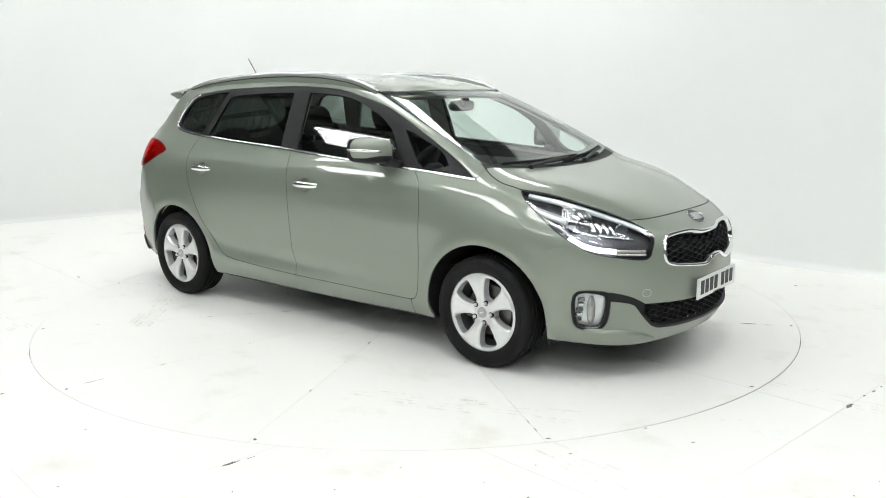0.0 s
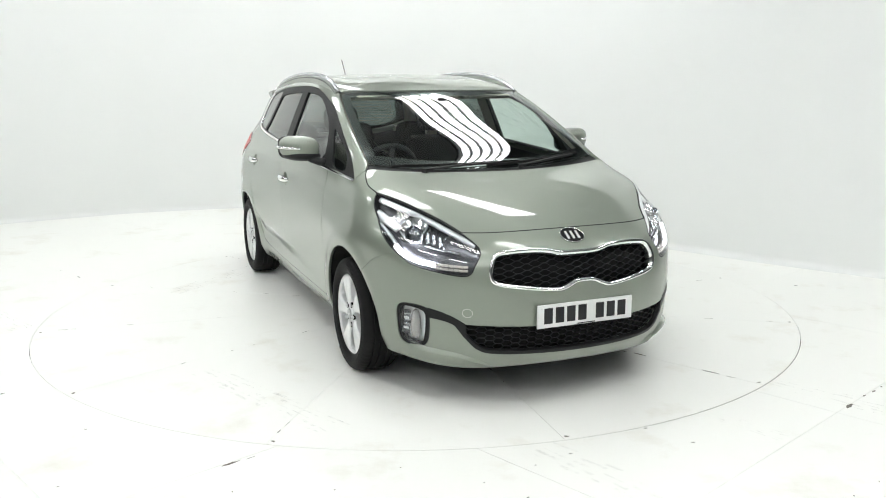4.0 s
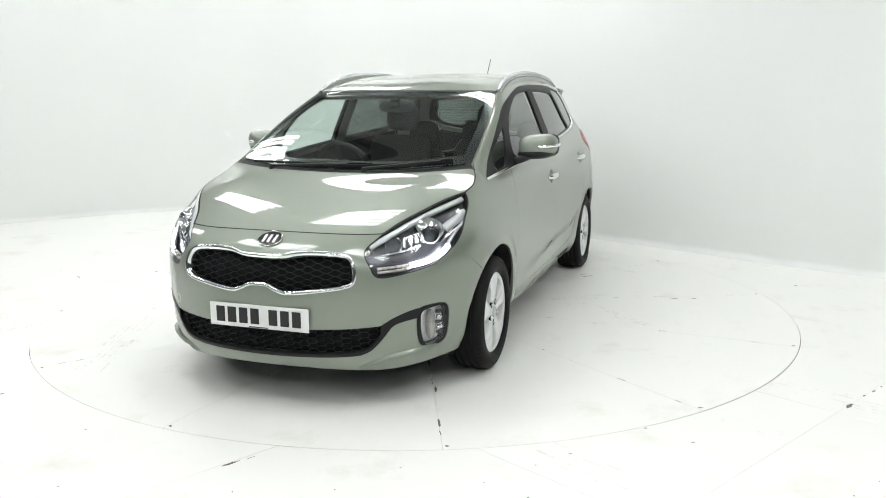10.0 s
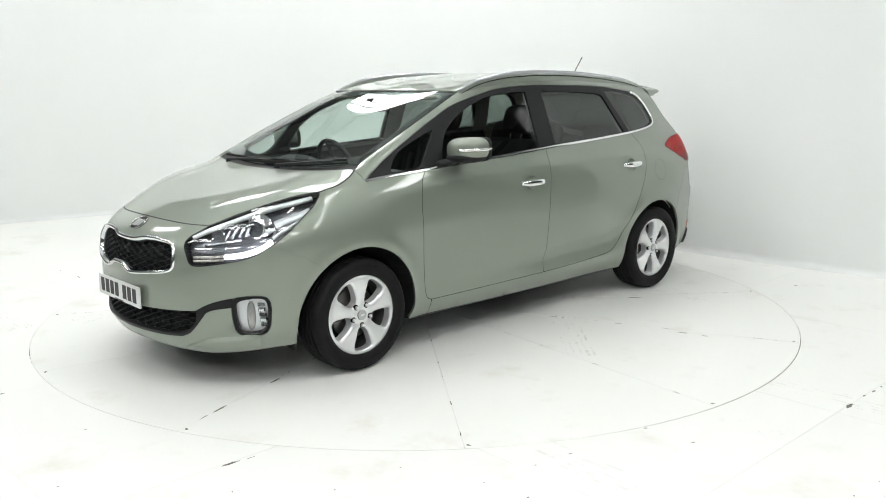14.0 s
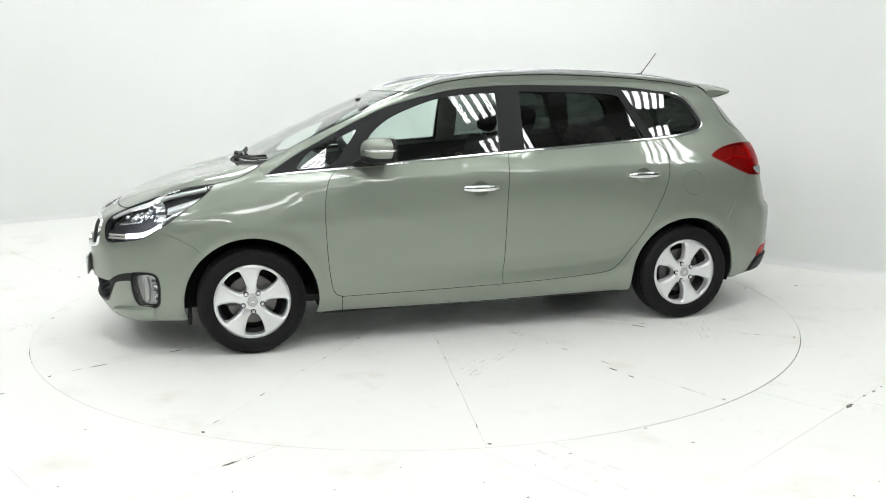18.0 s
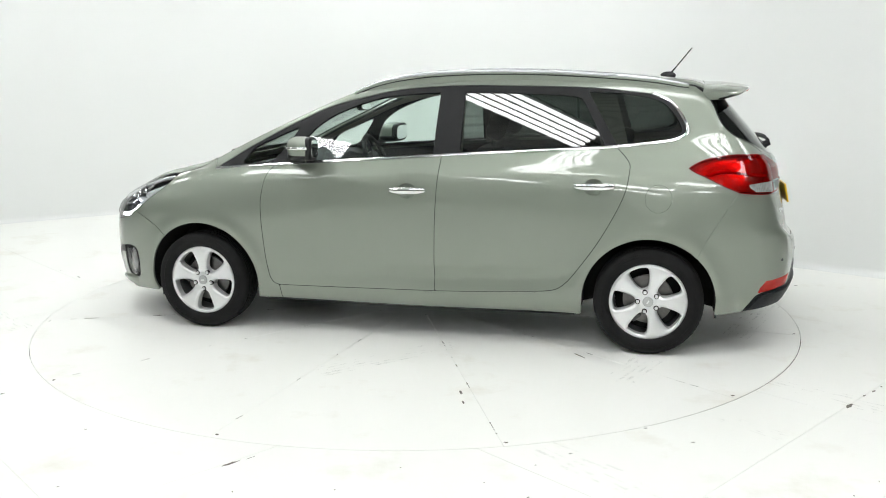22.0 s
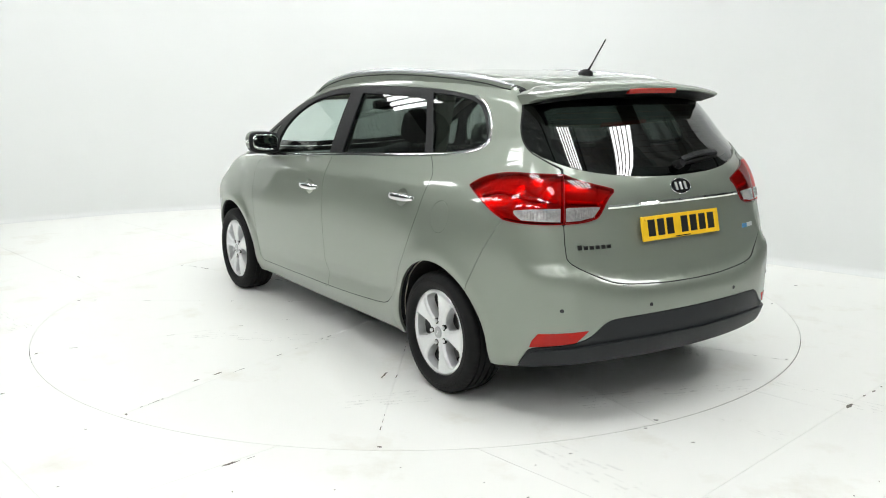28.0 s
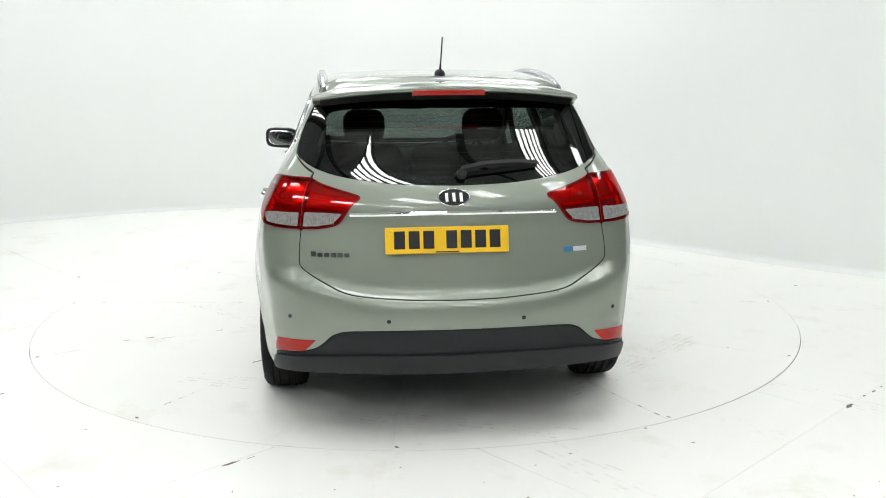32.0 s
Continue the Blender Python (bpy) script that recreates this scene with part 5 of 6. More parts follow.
def rear_details():
    # chrome bar across the tailgate
    bar = line([(-0.435, 0.972), (-0.2, 0.976), (0, 0.977), (0.2, 0.976), (0.445, 0.972)], "rear")
    extrude_line("tailgate_trim", bar, [(-0.010, -0.003), (-0.008, 0.006), (0, 0.010), (0.008, 0.006), (0.010, -0.003)], CHROME, car, "chrome strip above number plate")
    # model badge as plain bars, and the small blue and silver badge
    for k in range(6):
        y = 0.612 - k * 0.028
        bar = on_body([(y, 0.797), (y - 0.020, 0.797), (y - 0.020, 0.797 + (0.021 if k == 0 else 0.016)), (y, 0.797 + (0.021 if k == 0 else 0.016))], "rear")
        flat_shape("model_bar", bar, 0.001, 0.003, CHROME, car)
    bar = on_body([(-0.468, 0.797), (-0.510, 0.797), (-0.510, 0.817), (-0.468, 0.817)], "rear")
    flat_shape("eco_badge", bar, 0.001, 0.003, material("badge_blue", (0.05, 0.22, 0.42), rough=0.3, noise_scale=40, noise_amount=0.1), car, "small blue badge")
    bar = on_body([(-0.510, 0.797), (-0.572, 0.797), (-0.572, 0.817), (-0.510, 0.817)], "rear")
    flat_shape("eco_badge_bar", bar, 0.001, 0.003, SILVER, car)
    # parking sensors
    for y, z in ((0.735, 0.545), (0.295, 0.541), (-0.275, 0.541), (-0.715, 0.545)):
        t = np.linspace(0, 2 * math.pi, 17)[:-1]
        c = on_body([(math.atan2(y, 2.245 - 0.22 * y * y - 1.2), z)], "round_rear")[0]
        a = math.atan2(c[1], -1.2 - c[0])
        disc = on_body(np.stack([a + 0.0080 * np.cos(t), c[2] + 0.0085 * np.sin(t)], 1), "round_rear")
        flat_shape("parking_sensor", disc, 0.0, 0.002, GREY_TRIM, car)
    # spoiler with the high brake lamp
    bm = bmesh.new()
    rows = []
    ys = np.linspace(-0.60, 0.60, 41)
    for y in ys:
        k = abs(y) / 0.60
        xr = -1.665 + 0.03 * k ** 2
        tip = -1.935 + 0.105 * k ** 2.2
        zr = float(on_body([(xr, min(abs(y), 0.555))], "top")[0][2]) + 0.003
        zt = 1.497 - 0.040 * k ** 2.2
        end = max(0.0, (k - 0.93) / 0.07)
        tip = tip + 0.05 * end ** 2
        zr -= 0.02 * end ** 2
        top = [(xr, zr), (xr * 0.66 + tip * 0.34, zr * 0.66 + zt * 0.34 + 0.007), (xr * 0.33 + tip * 0.67, zr * 0.33 + zt * 0.67 + 0.006), (tip + 0.008, zt + 0.001), (tip, zt - 0.006),
               (tip + 0.006, zt - 0.016), (tip + 0.06, zt - 0.030), (-1.745 + 0.02 * k, 1.447 - 0.028 * k ** 3), (-1.70 + 0.03 * k, 1.435 - 0.02 * k ** 3)]
        rows.append([bm.verts.new((p[0], y, p[1])) for p in top])
    for a, b in zip(rows, rows[1:]):
        for i in range(len(a) - 1):
            bm.faces.new((a[i], a[i + 1], b[i + 1], b[i]))
    bm.faces.new(rows[0])
    bm.faces.new(rows[-1])
    sp = part("roof_spoiler", bm, PAINT, car, "body-coloured roof spoiler", angle=35)
    bm = bmesh.new()
    for a, b in ((-0.6, 0.6),):
        rows = []
        for y in np.linspace(-0.565, 0.565, 31):
            k = abs(y) / 0.60
            tip, zt = -1.935 + 0.105 * k ** 2.2, 1.497 - 0.040 * k ** 2.2
            pts = [(tip + 0.016, zt - 0.0215), (tip + 0.07, zt - 0.036), (-1.755 + 0.02 * k, 1.438 - 0.028 * k ** 3), (-1.71 + 0.03 * k, 1.428 - 0.02 * k ** 3)]
            rows.append([bm.verts.new((p[0], y, p[1])) for p in pts])
        for p, q in zip(rows, rows[1:]):
            for i in range(3):
                bm.faces.new((p[i], p[i + 1], q[i + 1], q[i]))
    part("spoiler_underside", bm, BLACK_TRIM, sp, "black underside")
    bm = bmesh.new()
    rows = []
    for y in np.linspace(-0.15, 0.165, 17):
        k = abs(y) / 0.60
        tip, zt = -1.935 + 0.105 * k ** 2.2, 1.497 - 0.040 * k ** 2.2
        rows.append([bm.verts.new((p[0], y, p[1])) for p in ((tip + 0.003, zt - 0.010), (tip + 0.001, zt - 0.014), (tip + 0.012, zt - 0.034), (tip + 0.03, zt - 0.034))])
    for p, q in zip(rows, rows[1:]):
        for i in range(3):
            bm.faces.new((p[i], p[i + 1], q[i + 1], q[i]))
    bm.faces.new(rows[0])
    bm.faces.new(rows[-1])
    part("brake_lamp", bm, RED_LENS, sp, "red high brake lamp")
    # rear wiper
    e = new("rear_wiper")
    e.parent = car
    e["label"] = "black rear window wiper"
    p = on_body([(-0.03, 1.135)], "rear")[0]
    bm = bmesh.new()
    bmesh.ops.create_cone(bm, cap_ends=True, segments=16, radius1=0.024, radius2=0.018, depth=0.05, matrix=Matrix.Translation(p + np.array((-0.015, 0, 0))) @ Matrix.Rotation(radians(-68), 4, "Y"))
    part("pivot", bm, BLACK_TRIM, e, smooth=True)
    arm = on_body([(-0.03, 1.135), (-0.12, 1.150), (-0.22, 1.158), (-0.30, 1.162), (-0.365, 1.164)], "rear")
    n = gradient(arm)
    v, f = sweep(arm + n * np.array([[0.035], [0.04], [0.035], [0.025], [0.012]]), [(-0.013, -0.008), (-0.009, 0.009), (0.009, 0.009), (0.013, -0.008)], n)
    mesh_object("arm", v, f, BLACK_TRIM, e)
    blade = on_body([(0.0, 1.125), (-0.10, 1.133), (-0.2, 1.142), (-0.3, 1.151), (-0.36, 1.157)], "rear")
    n = gradient(blade)
    v, f = sweep(blade + n * 0.006, [(-0.007, -0.004), (-0.004, 0.010), (0.004, 0.010), (0.007, -0.004)], n)
    mesh_object("blade", v, f, RUBBER, e)


def roof_details():
    for s in (1, -1):
        e = new("roof_rail")
        e.parent = car
        e["label"] = "satin silver roof rail"
        xs = np.linspace(0.40, -1.56, 60)
        y = curve([(-0.40, 0.618), (-0.2, 0.612), (0.3, 0.603), (0.9, 0.588), (1.35, 0.568), (1.56, 0.556)], 0.1)(-xs)
        base = on_body(np.stack([xs, y], 1), "top")
        want = curve([(-0.40, 1.478), (-0.26, 1.526), (0.0, 1.572), (0.25, 1.588), (0.545, 1.591), (1.03, 1.570), (1.41, 1.533), (1.50, 1.519), (1.56, 1.500)], 0.06)(-xs)
        k = np.clip(np.minimum(0.40 - xs, xs + 1.56) / 0.25, 0, 1) ** 0.7
        line3 = base.copy()
        line3[:, 2] = np.maximum(base[:, 2] + 0.006, want - 0.008)
        rise = np.clip((xs + 1.56) / 0.16, 0, 1) ** 0.6 * np.clip((0.40 - xs) / 0.08, 0, 1) ** 0.6
        line3[:, 2] = base[:, 2] + 0.001 + (line3[:, 2] - base[:, 2] - 0.001) * rise
        v, f = [], []
        m = 12
        for i, q in enumerate(line3):
            w = 0.45 + 0.55 * k[i]
            hgt = 0.0175 * (0.5 + 0.5 * k[i])
            for j in range(m):
                a = 2 * math.pi * j / m
                v.append((q[0], (q[1] + 0.019 * w * math.cos(a)) * s, q[2] + hgt * math.sin(a)))
        for i in range(len(line3) - 1):
            for j in range(m):
                f.append((i * m + j, i * m + (j + 1) % m, (i + 1) * m + (j + 1) % m, (i + 1) * m + j))
        f += [tuple(range(m)), tuple((len(line3) - 1) * m + j for j in range(m))]
        mesh_object("bar", v, f, RAIL, e, smooth=True)
        for x0, x1 in ((0.40, -1.56),):
            idx = [i for i in range(60) if x1 <= xs[i] <= x0]
            bm = bmesh.new()
            rows = []
            for i in idx:
                b, q = base[i], line3[i]
                rows.append([bm.verts.new((b[0], (b[1] + dy) * s, z)) for dy, z in ((-0.017, q[2]), (-0.021, b[2] - 0.012), (0.021, b[2] - 0.02), (0.017, q[2]))])
            for p, q in zip(rows, rows[1:]):
                for i in range(3):
                    bm.faces.new((p[i], p[i + 1], q[i + 1], q[i]))
            bm.faces.new(rows[0])
            bm.faces.new(rows[-1])
            part("skirt", bm, PAINT, e, angle=40)
        # thin black line painted in for the shade under the rail bar
        v, f = sweep(np.stack([line3[:, 0], (line3[:, 1] + 0.0185) * s, line3[:, 2] - 0.017], 1), ring(0.0035, 0.0035, 6))
        mesh_object("rail_shade_line", v, f, BLACK_TRIM, e, smooth=True)
        extrude_line("roof_channel", ROOF_SIDE * (1, s, 1), [(-0.008, -0.006), (-0.007, 0.0015), (0.007, 0.0015), (0.008, -0.006)], BLACK_TRIM, car)
    # aerial
    e = new("aerial")
    e.parent = car
    e["label"] = "short black roof aerial"
    bm = bmesh.new()
    bmesh.ops.create_uvsphere(bm, u_segments=20, v_segments=12, radius=1, matrix=Matrix.Translation((-1.455, 0, 1.557)) @ Matrix.Diagonal((0.048, 0.026, 0.026, 1)))
    part("aerial_base", bm, BLACK_TRIM, e, smooth=True)
    a, b = np.array((-1.472, 0, 1.572)), np.array((-1.592, 0, 1.724))
    pts = [a + (b - a) * t for t in np.linspace(0, 1, 30)]
    v, f = [], []
    d = (b - a) / np.linalg.norm(b - a)
    s1 = np.array((0, 1.0, 0))
    s2 = np.cross(d, s1)
    for i, p in enumerate(pts):
        r = 0.0062 - 0.0030 * min(1, i / 8) + (0.0004 if i % 2 else 0)
        for j in range(8):
            an = 2 * math.pi * j / 8
            v.append(p + s1 * r * math.cos(an) + s2 * r * math.sin(an))
    for i in range(29):
        for j in range(8):
            f.append((i * 8 + j, i * 8 + (j + 1) % 8, (i + 1) * 8 + (j + 1) % 8, (i + 1) * 8 + j))
    f.append(tuple(29 * 8 + j for j in range(8)))
    mesh_object("mast", v, f, BLACK_TRIM, e, smooth=True)


def mirrors():
    for s in (1, -1):
        e = new("door_mirror")
        e.parent = car
        e["label"] = "body-coloured door mirror with indicator strip"

        def shape(q):
            # swept back towards its outer end, lower and thinner outside
            t = (q[1] - 0.84) / 0.20
            q[0] -= 0.045 * max(0, t) ** 2
            q[2] += 0.012 * t
            q[0] = max(q[0], 0.575 - 0.035 * max(0, t))
            return [q[0], q[1] * s, q[2]]

        bm = superellipsoid((0.640, 0.935, 1.142), (0.092, 0.112, 0.070), 0.72, cut=shape)
        part("shell", bm, PAINT, e, smooth=True, angle=50)
        bm = superellipsoid((0.640, 0.925, 1.098), (0.094, 0.108, 0.034), 0.8, cut=shape)
        part("lower_housing", bm, BLACK_TRIM, e, "black lower housing", smooth=True, angle=50)
        bm = superellipsoid((0.5695, 0.935, 1.140), (0.004, 0.092, 0.053), 0.6, cut=lambda q: [q[0] - 0.035 * max(0, (q[1] - 0.84) / 0.2), q[1] * s, q[2] + 0.012 * (q[1] - 0.84) / 0.2])
        part("mirror_glass", bm, MIRROR, e, "mirror glass", smooth=True, angle=40)
        bm = superellipsoid((0.592, 0.935, 1.138), (0.022, 0.112, 0.070), 0.5, cut=lambda q: [q[0] - 0.035 * max(0, (q[1] - 0.84) / 0.2), q[1] * s, q[2] + 0.012 * (q[1] - 0.84) / 0.2])
        part("mirror_bezel", bm, BLACK_TRIM, e, "black rim round the glass", smooth=True, angle=50)
        pts = []
        for t in np.linspace(0, 1, 12):
            y = 0.955 + 0.098 * t
            x = 0.640 + 0.096 * (1 - abs((y - 0.935) / 0.113) ** 2.8) ** 0.36 if abs((y - 0.935) / 0.113) < 1 else 0.64
            pts.append((x - 0.045 * max(0, (y - 0.84) / 0.20) ** 2, y * s, 1.139 + 0.012 * (y - 0.84) / 0.2))
        pts.append((0.555, 1.050 * s, 1.152))
        v, f = sweep(pts, ring(0.006, 0.0085, 8))
        mesh_object("indicator", v, f, CHROME, e, "bright indicator strip", smooth=True)
        v, f = sweep([(0.735, 0.800 * s, 1.060), (0.715, 0.835 * s, 1.068), (0.690, 0.870 * s, 1.082), (0.668, 0.90 * s, 1.10)], ring(0.042, 0.024, 12))
        mesh_object("arm", v, f, BLACK_TRIM, e, "black mirror arm", smooth=True)


def wipers():
    # cowl panel and the two front wipers
    cowl = np.vstack([HOOD_REAR, WS_BASE])
    panel("cowl", cowl, "top", BLACK_TRIM, car, "black plastic panel under the windscreen", gap=-0.006, depth=0.0, lift=-0.014, step=0.03)
    for k, (p0, p1, q0, q1) in enumerate((((1.375, -0.44), (1.345, 0.02), (1.295, -0.60), (1.318, 0.16)), ((1.39, 0.14), (1.27, 0.54), (1.358, -0.06), (1.232, 0.60)))):
        e = new("wiper")
        e.parent = car
        e["label"] = "black windscreen wiper at rest"
        arm = on_body(spline([p0, ((p0[0] + p1[0]) / 2 - 0.005, (p0[1] + p1[1]) / 2), p1], 8), "top")
        n = gradient(arm)
        v, f = sweep(arm + n * 0.016, [(-0.009, -0.005), (-0.005, 0.004), (0.005, 0.004), (0.009, -0.005)], n)
        mesh_object("arm", v, f, BLACK_TRIM, e)
        bl = on_body(spline([q0, ((q0[0] + q1[0]) / 2 + 0.02, (q0[1] + q1[1]) / 2), q1], 10), "top")
        n = gradient(bl)
        v, f = sweep(bl + n * 0.006, [(-0.006, -0.006), (-0.003, 0.006), (0.003, 0.006), (0.006, -0.006)], n)
        mesh_object("blade", v, f, RUBBER, e)
        bm = bmesh.new()
        c = on_body([p0], "top")[0]
        bmesh.ops.create_cone(bm, cap_ends=True, segments=14, radius1=0.018, radius2=0.012, depth=0.024, matrix=Matrix.Translation(c + np.array((0, 0, 0.006))))
        part("pivot", bm, BLACK_TRIM, e, smooth=True)


RAIL = material("rail_silver", (0.58, 0.59, 0.61), rough=0.27, metal=0.6, noise_scale=80, noise_amount=0.05)
MIRROR = material("mirror_silver", (0.85, 0.86, 0.87), rough=0.01, metal=1.0)
rear_details()
roof_details()
mirrors()
wipers()


# ---------------------------------------------------------------- wheels
def revolve(profile, n, wobble=None):
    """Turns a (radius, across) profile round the y axis."""
    verts, faces = [], []
    k = len(profile)
    for i in range(n):
        a = 2 * math.pi * i / n
        for j, (r, y) in enumerate(profile):
            rr = r + (wobble(i, j) if wobble else 0)
            verts.append((rr * math.cos(a), y, rr * math.sin(a)))
    for i in range(n):
        for j in range(k - 1):
            a, b = i * k + j, ((i + 1) % n) * k + j
            faces.append((a, a + 1, b + 1, b))
    return verts, faces


def spoke_window(k):
    """One opening between two spokes, leaning a little, in wheel face coordinates."""
    pts = [(0.075, -12), (0.090, -18), (0.12, -20), (0.16, -19), (0.184, -17.5), (0.195, -13), (0.197, 0), (0.195, 13), (0.184, 17.5), (0.16, 19), (0.12, 20), (0.090, 18), (0.075, 12), (0.070, 0)]
    out = []
    for r, a in pts:
        t = radians(a + 72 * k - 90 + 4)
        out.append((r * math.cos(t), r * math.sin(t)))
    return spline(out, 5, True)


def face_height(r):
    """How far the wheel's face stands out at a radius."""
    return float(np.interp(r, [0, 0.035, 0.05, 0.075, 0.12, 0.17, 0.198, 0.206, 0.215], [0.008, 0.008, 0.004, 0.011, 0.017, 0.018, 0.016, 0.014, 0.006]))


def build_wheel():
    e = new("wheel")
    e.parent = car
    e["label"] = "five-spoke silver alloy wheel with black tyre"
    # tyre; y points outwards
    half = [(0.217, 0.088), (0.226, 0.098), (0.245, 0.1045), (0.262, 0.106), (0.264, 0.1045), (0.283, 0.103), (0.298, 0.096), (0.3065, 0.084), (0.3095, 0.070), (0.310, 0.058), (0.302, 0.0565), (0.302, 0.0485), (0.3115, 0.047),
            (0.312, 0.026), (0.304, 0.0245), (0.304, 0.0155), (0.312, 0.014)]
    half = [(r - 0.006 * min(1.0, max(0.0, (r - 0.225) / 0.06)), y) for r, y in half]
    prof = half + [(r, -y) for r, y in half[::-1]]
    n = 180
    edge = {6, 7, 8, 9, len(prof) - 7, len(prof) - 8, len(prof) - 9, len(prof) - 10}

    def cut(i, j):
        return -0.002 if j in edge and i % 3 == 0 else 0.0

    v, f = revolve(prof, n, cut)
    tyre = mesh_object("tyre", v, f, RUBBER, e, "black road tyre", smooth=True)
    tyre.data.set_sharp_from_angle(angle=radians(32))
    # raised writing band on the sidewall as plain short bars
    for a0 in (20, 200):
        for k in range(7):
            a = radians(a0 + k * 5)
            bm = bmesh.new()
            box(bm, -0.008, 0.008, 0.104, 0.1068, -0.004, 0.004, 0.001, 1)
            bmesh.ops.transform(bm, matrix=Matrix.Rotation(-a, 4, "Y") @ Matrix.Translation((0, 0, 0.272)), verts=bm.verts)
            part("sidewall_bar", bm, RUBBER, e)
    # rim face
    n = 120
    circle = np.array([(0.2145 * math.cos(2 * math.pi * i / n), 0.2145 * math.sin(2 * math.pi * i / n)) for i in range(n)])
    wins = [spoke_window(k) for k in range(5)]
    g = []
    for r in np.arange(0.012, 0.211, 0.0085):
        m = max(8, int(2 * math.pi * r / 0.0095))
        g += [(r * math.cos(2 * math.pi * i / m), r * math.sin(2 * math.pi * i / m)) for i in range(m)]
    g = np.array(g)
    edge_pts = np.vstack([circle] + wins)
    ok = np.ones(len(g), bool)
    for w in wins:
        ok &= ~inside(g, w)
    g = g[ok]
    g = g[np.min(np.linalg.norm(g[:, None] - edge_pts[None], axis=2), axis=1) > 0.004]
    pts = np.vstack([edge_pts, g])
    edges, base = [], 0
    for l in [circle] + wins:
        edges += [(base + i, base + (i + 1) % len(l)) for i in range(len(l))]
        base += len(l)
    out = delaunay_2d_cdt([Vector(p) for p in pts], edges, [], 0, 1e-7)
    uv = np.array([tuple(p) for p in out[0]])
    tri = [t for t in out[2]]
    c = np.array([uv[list(t)].mean(0) for t in tri])
    ok = np.ones(len(c), bool)
    for w in wins:
        ok &= ~inside(c, w)
    verts = []
    wall = np.vstack(wins)
    d = np.min(np.linalg.norm(uv[:, None] - wall[None], axis=2), axis=1)
    for p, q in zip(uv, d):
        r = math.hypot(*p)
        roll = 0.013 * max(0.0, 1 - q / 0.0085)
        verts.append((p[0], 0.078 + face_height(r) - roll, p[1]))
    faces = [tuple(t) for t, k in zip(tri, ok) if k]
    fixed = []
    for t in faces:
        a, b, cc = (np.array(verts[i]) for i in t[:3])
        fixed.append(t if np.cross(b - a, cc - a)[1] > 0 else t[::-1])
    rim = mesh_object("rim", verts, fixed, SILVER, e, "silver alloy rim face", smooth=True)
    # walls of the openings
    for w in wins:
        m = len(w)
        cx = w.mean(0)
        v, f = [], []
        for dep, k in ((0, 1.0), (0.006, 0.988), (0.034, 0.975), (0.044, 0.96)):
            for p in w:
                r = math.hypot(*p)
                q = cx + (p - cx) * k
                v.append((q[0], 0.078 + face_height(r) - 0.013 - dep, q[1]))
        for a in range(3):
            for i in range(m):
                f.append((a * m + i, a * m + (i + 1) % m, (a + 1) * m + (i + 1) % m, (a + 1) * m + i))
        mesh_object("spoke_edge", v, f, SILVER, rim, smooth=True)
    # barrel coloured dark: the shade inside the wheel is put into its material
    v, f = revolve([(0.2145, 0.083), (0.218, 0.088), (0.220, 0.083), (0.212, 0.06), (0.195, 0.03), (0.190, -0.08), (0.205, -0.095)], 72)
    mesh_object("rim_barrel", v, f, ROOF_BEAM, rim, smooth=True)
    # black disc added behind the brake to darken the spoke openings
    v, f = revolve([(0.187, -0.045), (0.02, -0.05)], 48)
    mesh_object("wheel_dark_disc", v, f, LINER, e, "black disc added to darken the spoke openings")
    # hub cap and bolts
    bm = bmesh.new()
    bmesh.ops.create_cone(bm, cap_ends=True, segments=32, radius1=0.030, radius2=0.027, depth=0.008, matrix=Matrix.Translation((0, 0.089, 0)) @ Matrix.Rotation(radians(-90), 4, "X"))
    part("centre_cap", bm, SILVER_DARK, e, "grey centre cap", angle=40)
    bm = bmesh.new()
    box(bm, -0.012, 0.012, 0.092, 0.0945, -0.004, 0.004, 0.001, 1)
    part("cap_mark", bm, SILVER, e)
    for k in range(5):
        a = radians(72 * k - 90 + 4)
        m = Matrix.Translation((0.057 * math.cos(a), 0.081, 0.057 * math.sin(a))) @ Matrix.Rotation(radians(-90), 4, "X")
        # black disc painted in for the shaded hole round the bolt
        bm = bmesh.new()
        bmesh.ops.create_cone(bm, cap_ends=True, segments=20, radius1=0.0150, radius2=0.0145, depth=0.0100, matrix=m)
        part("bolt_hole_shade", bm, LINER, e)
        bm = bmesh.new()
        bmesh.ops.create_cone(bm, cap_ends=True, segments=6, radius1=0.0108, radius2=0.0102, depth=0.024, matrix=m)
        bmesh.ops.create_cone(bm, cap_ends=True, segments=12, radius1=0.009, radius2=0.005, depth=0.006, matrix=m @ Matrix.Translation((0, 0, 0.013)))
        part("wheel_bolt", bm, SILVER, e)
    # brake
    v, f = revolve([(0.04, 0.035), (0.07, 0.035), (0.072, 0.012), (0.140, 0.012), (0.140, -0.010), (0.05, -0.010)], 48)
    d = mesh_object("brake_disc", v, f, STEEL, e, "worn steel brake disc", smooth=True)
    d.data.set_sharp_from_angle(angle=radians(30))
    bm = bmesh.new()
    box(bm, -0.05, 0.05, -0.03, 0.035, 0.085, 0.150, 0.012, 2)
    bmesh.ops.transform(bm, matrix=Matrix.Rotation(radians(75), 4, "Y"), verts=bm.verts)
    part("brake_caliper", bm, ROOF_BEAM, e)
    return e


WHEELS = [(1.360, 0.785, 1, 6), (-1.378, 0.787, 1, 58), (1.360, -0.785, -1, 17), (-1.378, -0.787, -1, 5)]
first = build_wheel()
for k, (x, y, s, turn) in enumerate(WHEELS):
    m = pose(x, y, 0.306, 0, 0, 0 if s > 0 else 180) @ pose(0, 0, 0, 0, turn, 0)
    if k == 0:
        first.matrix_basis = m
    else:
        copy_thing(first, m)


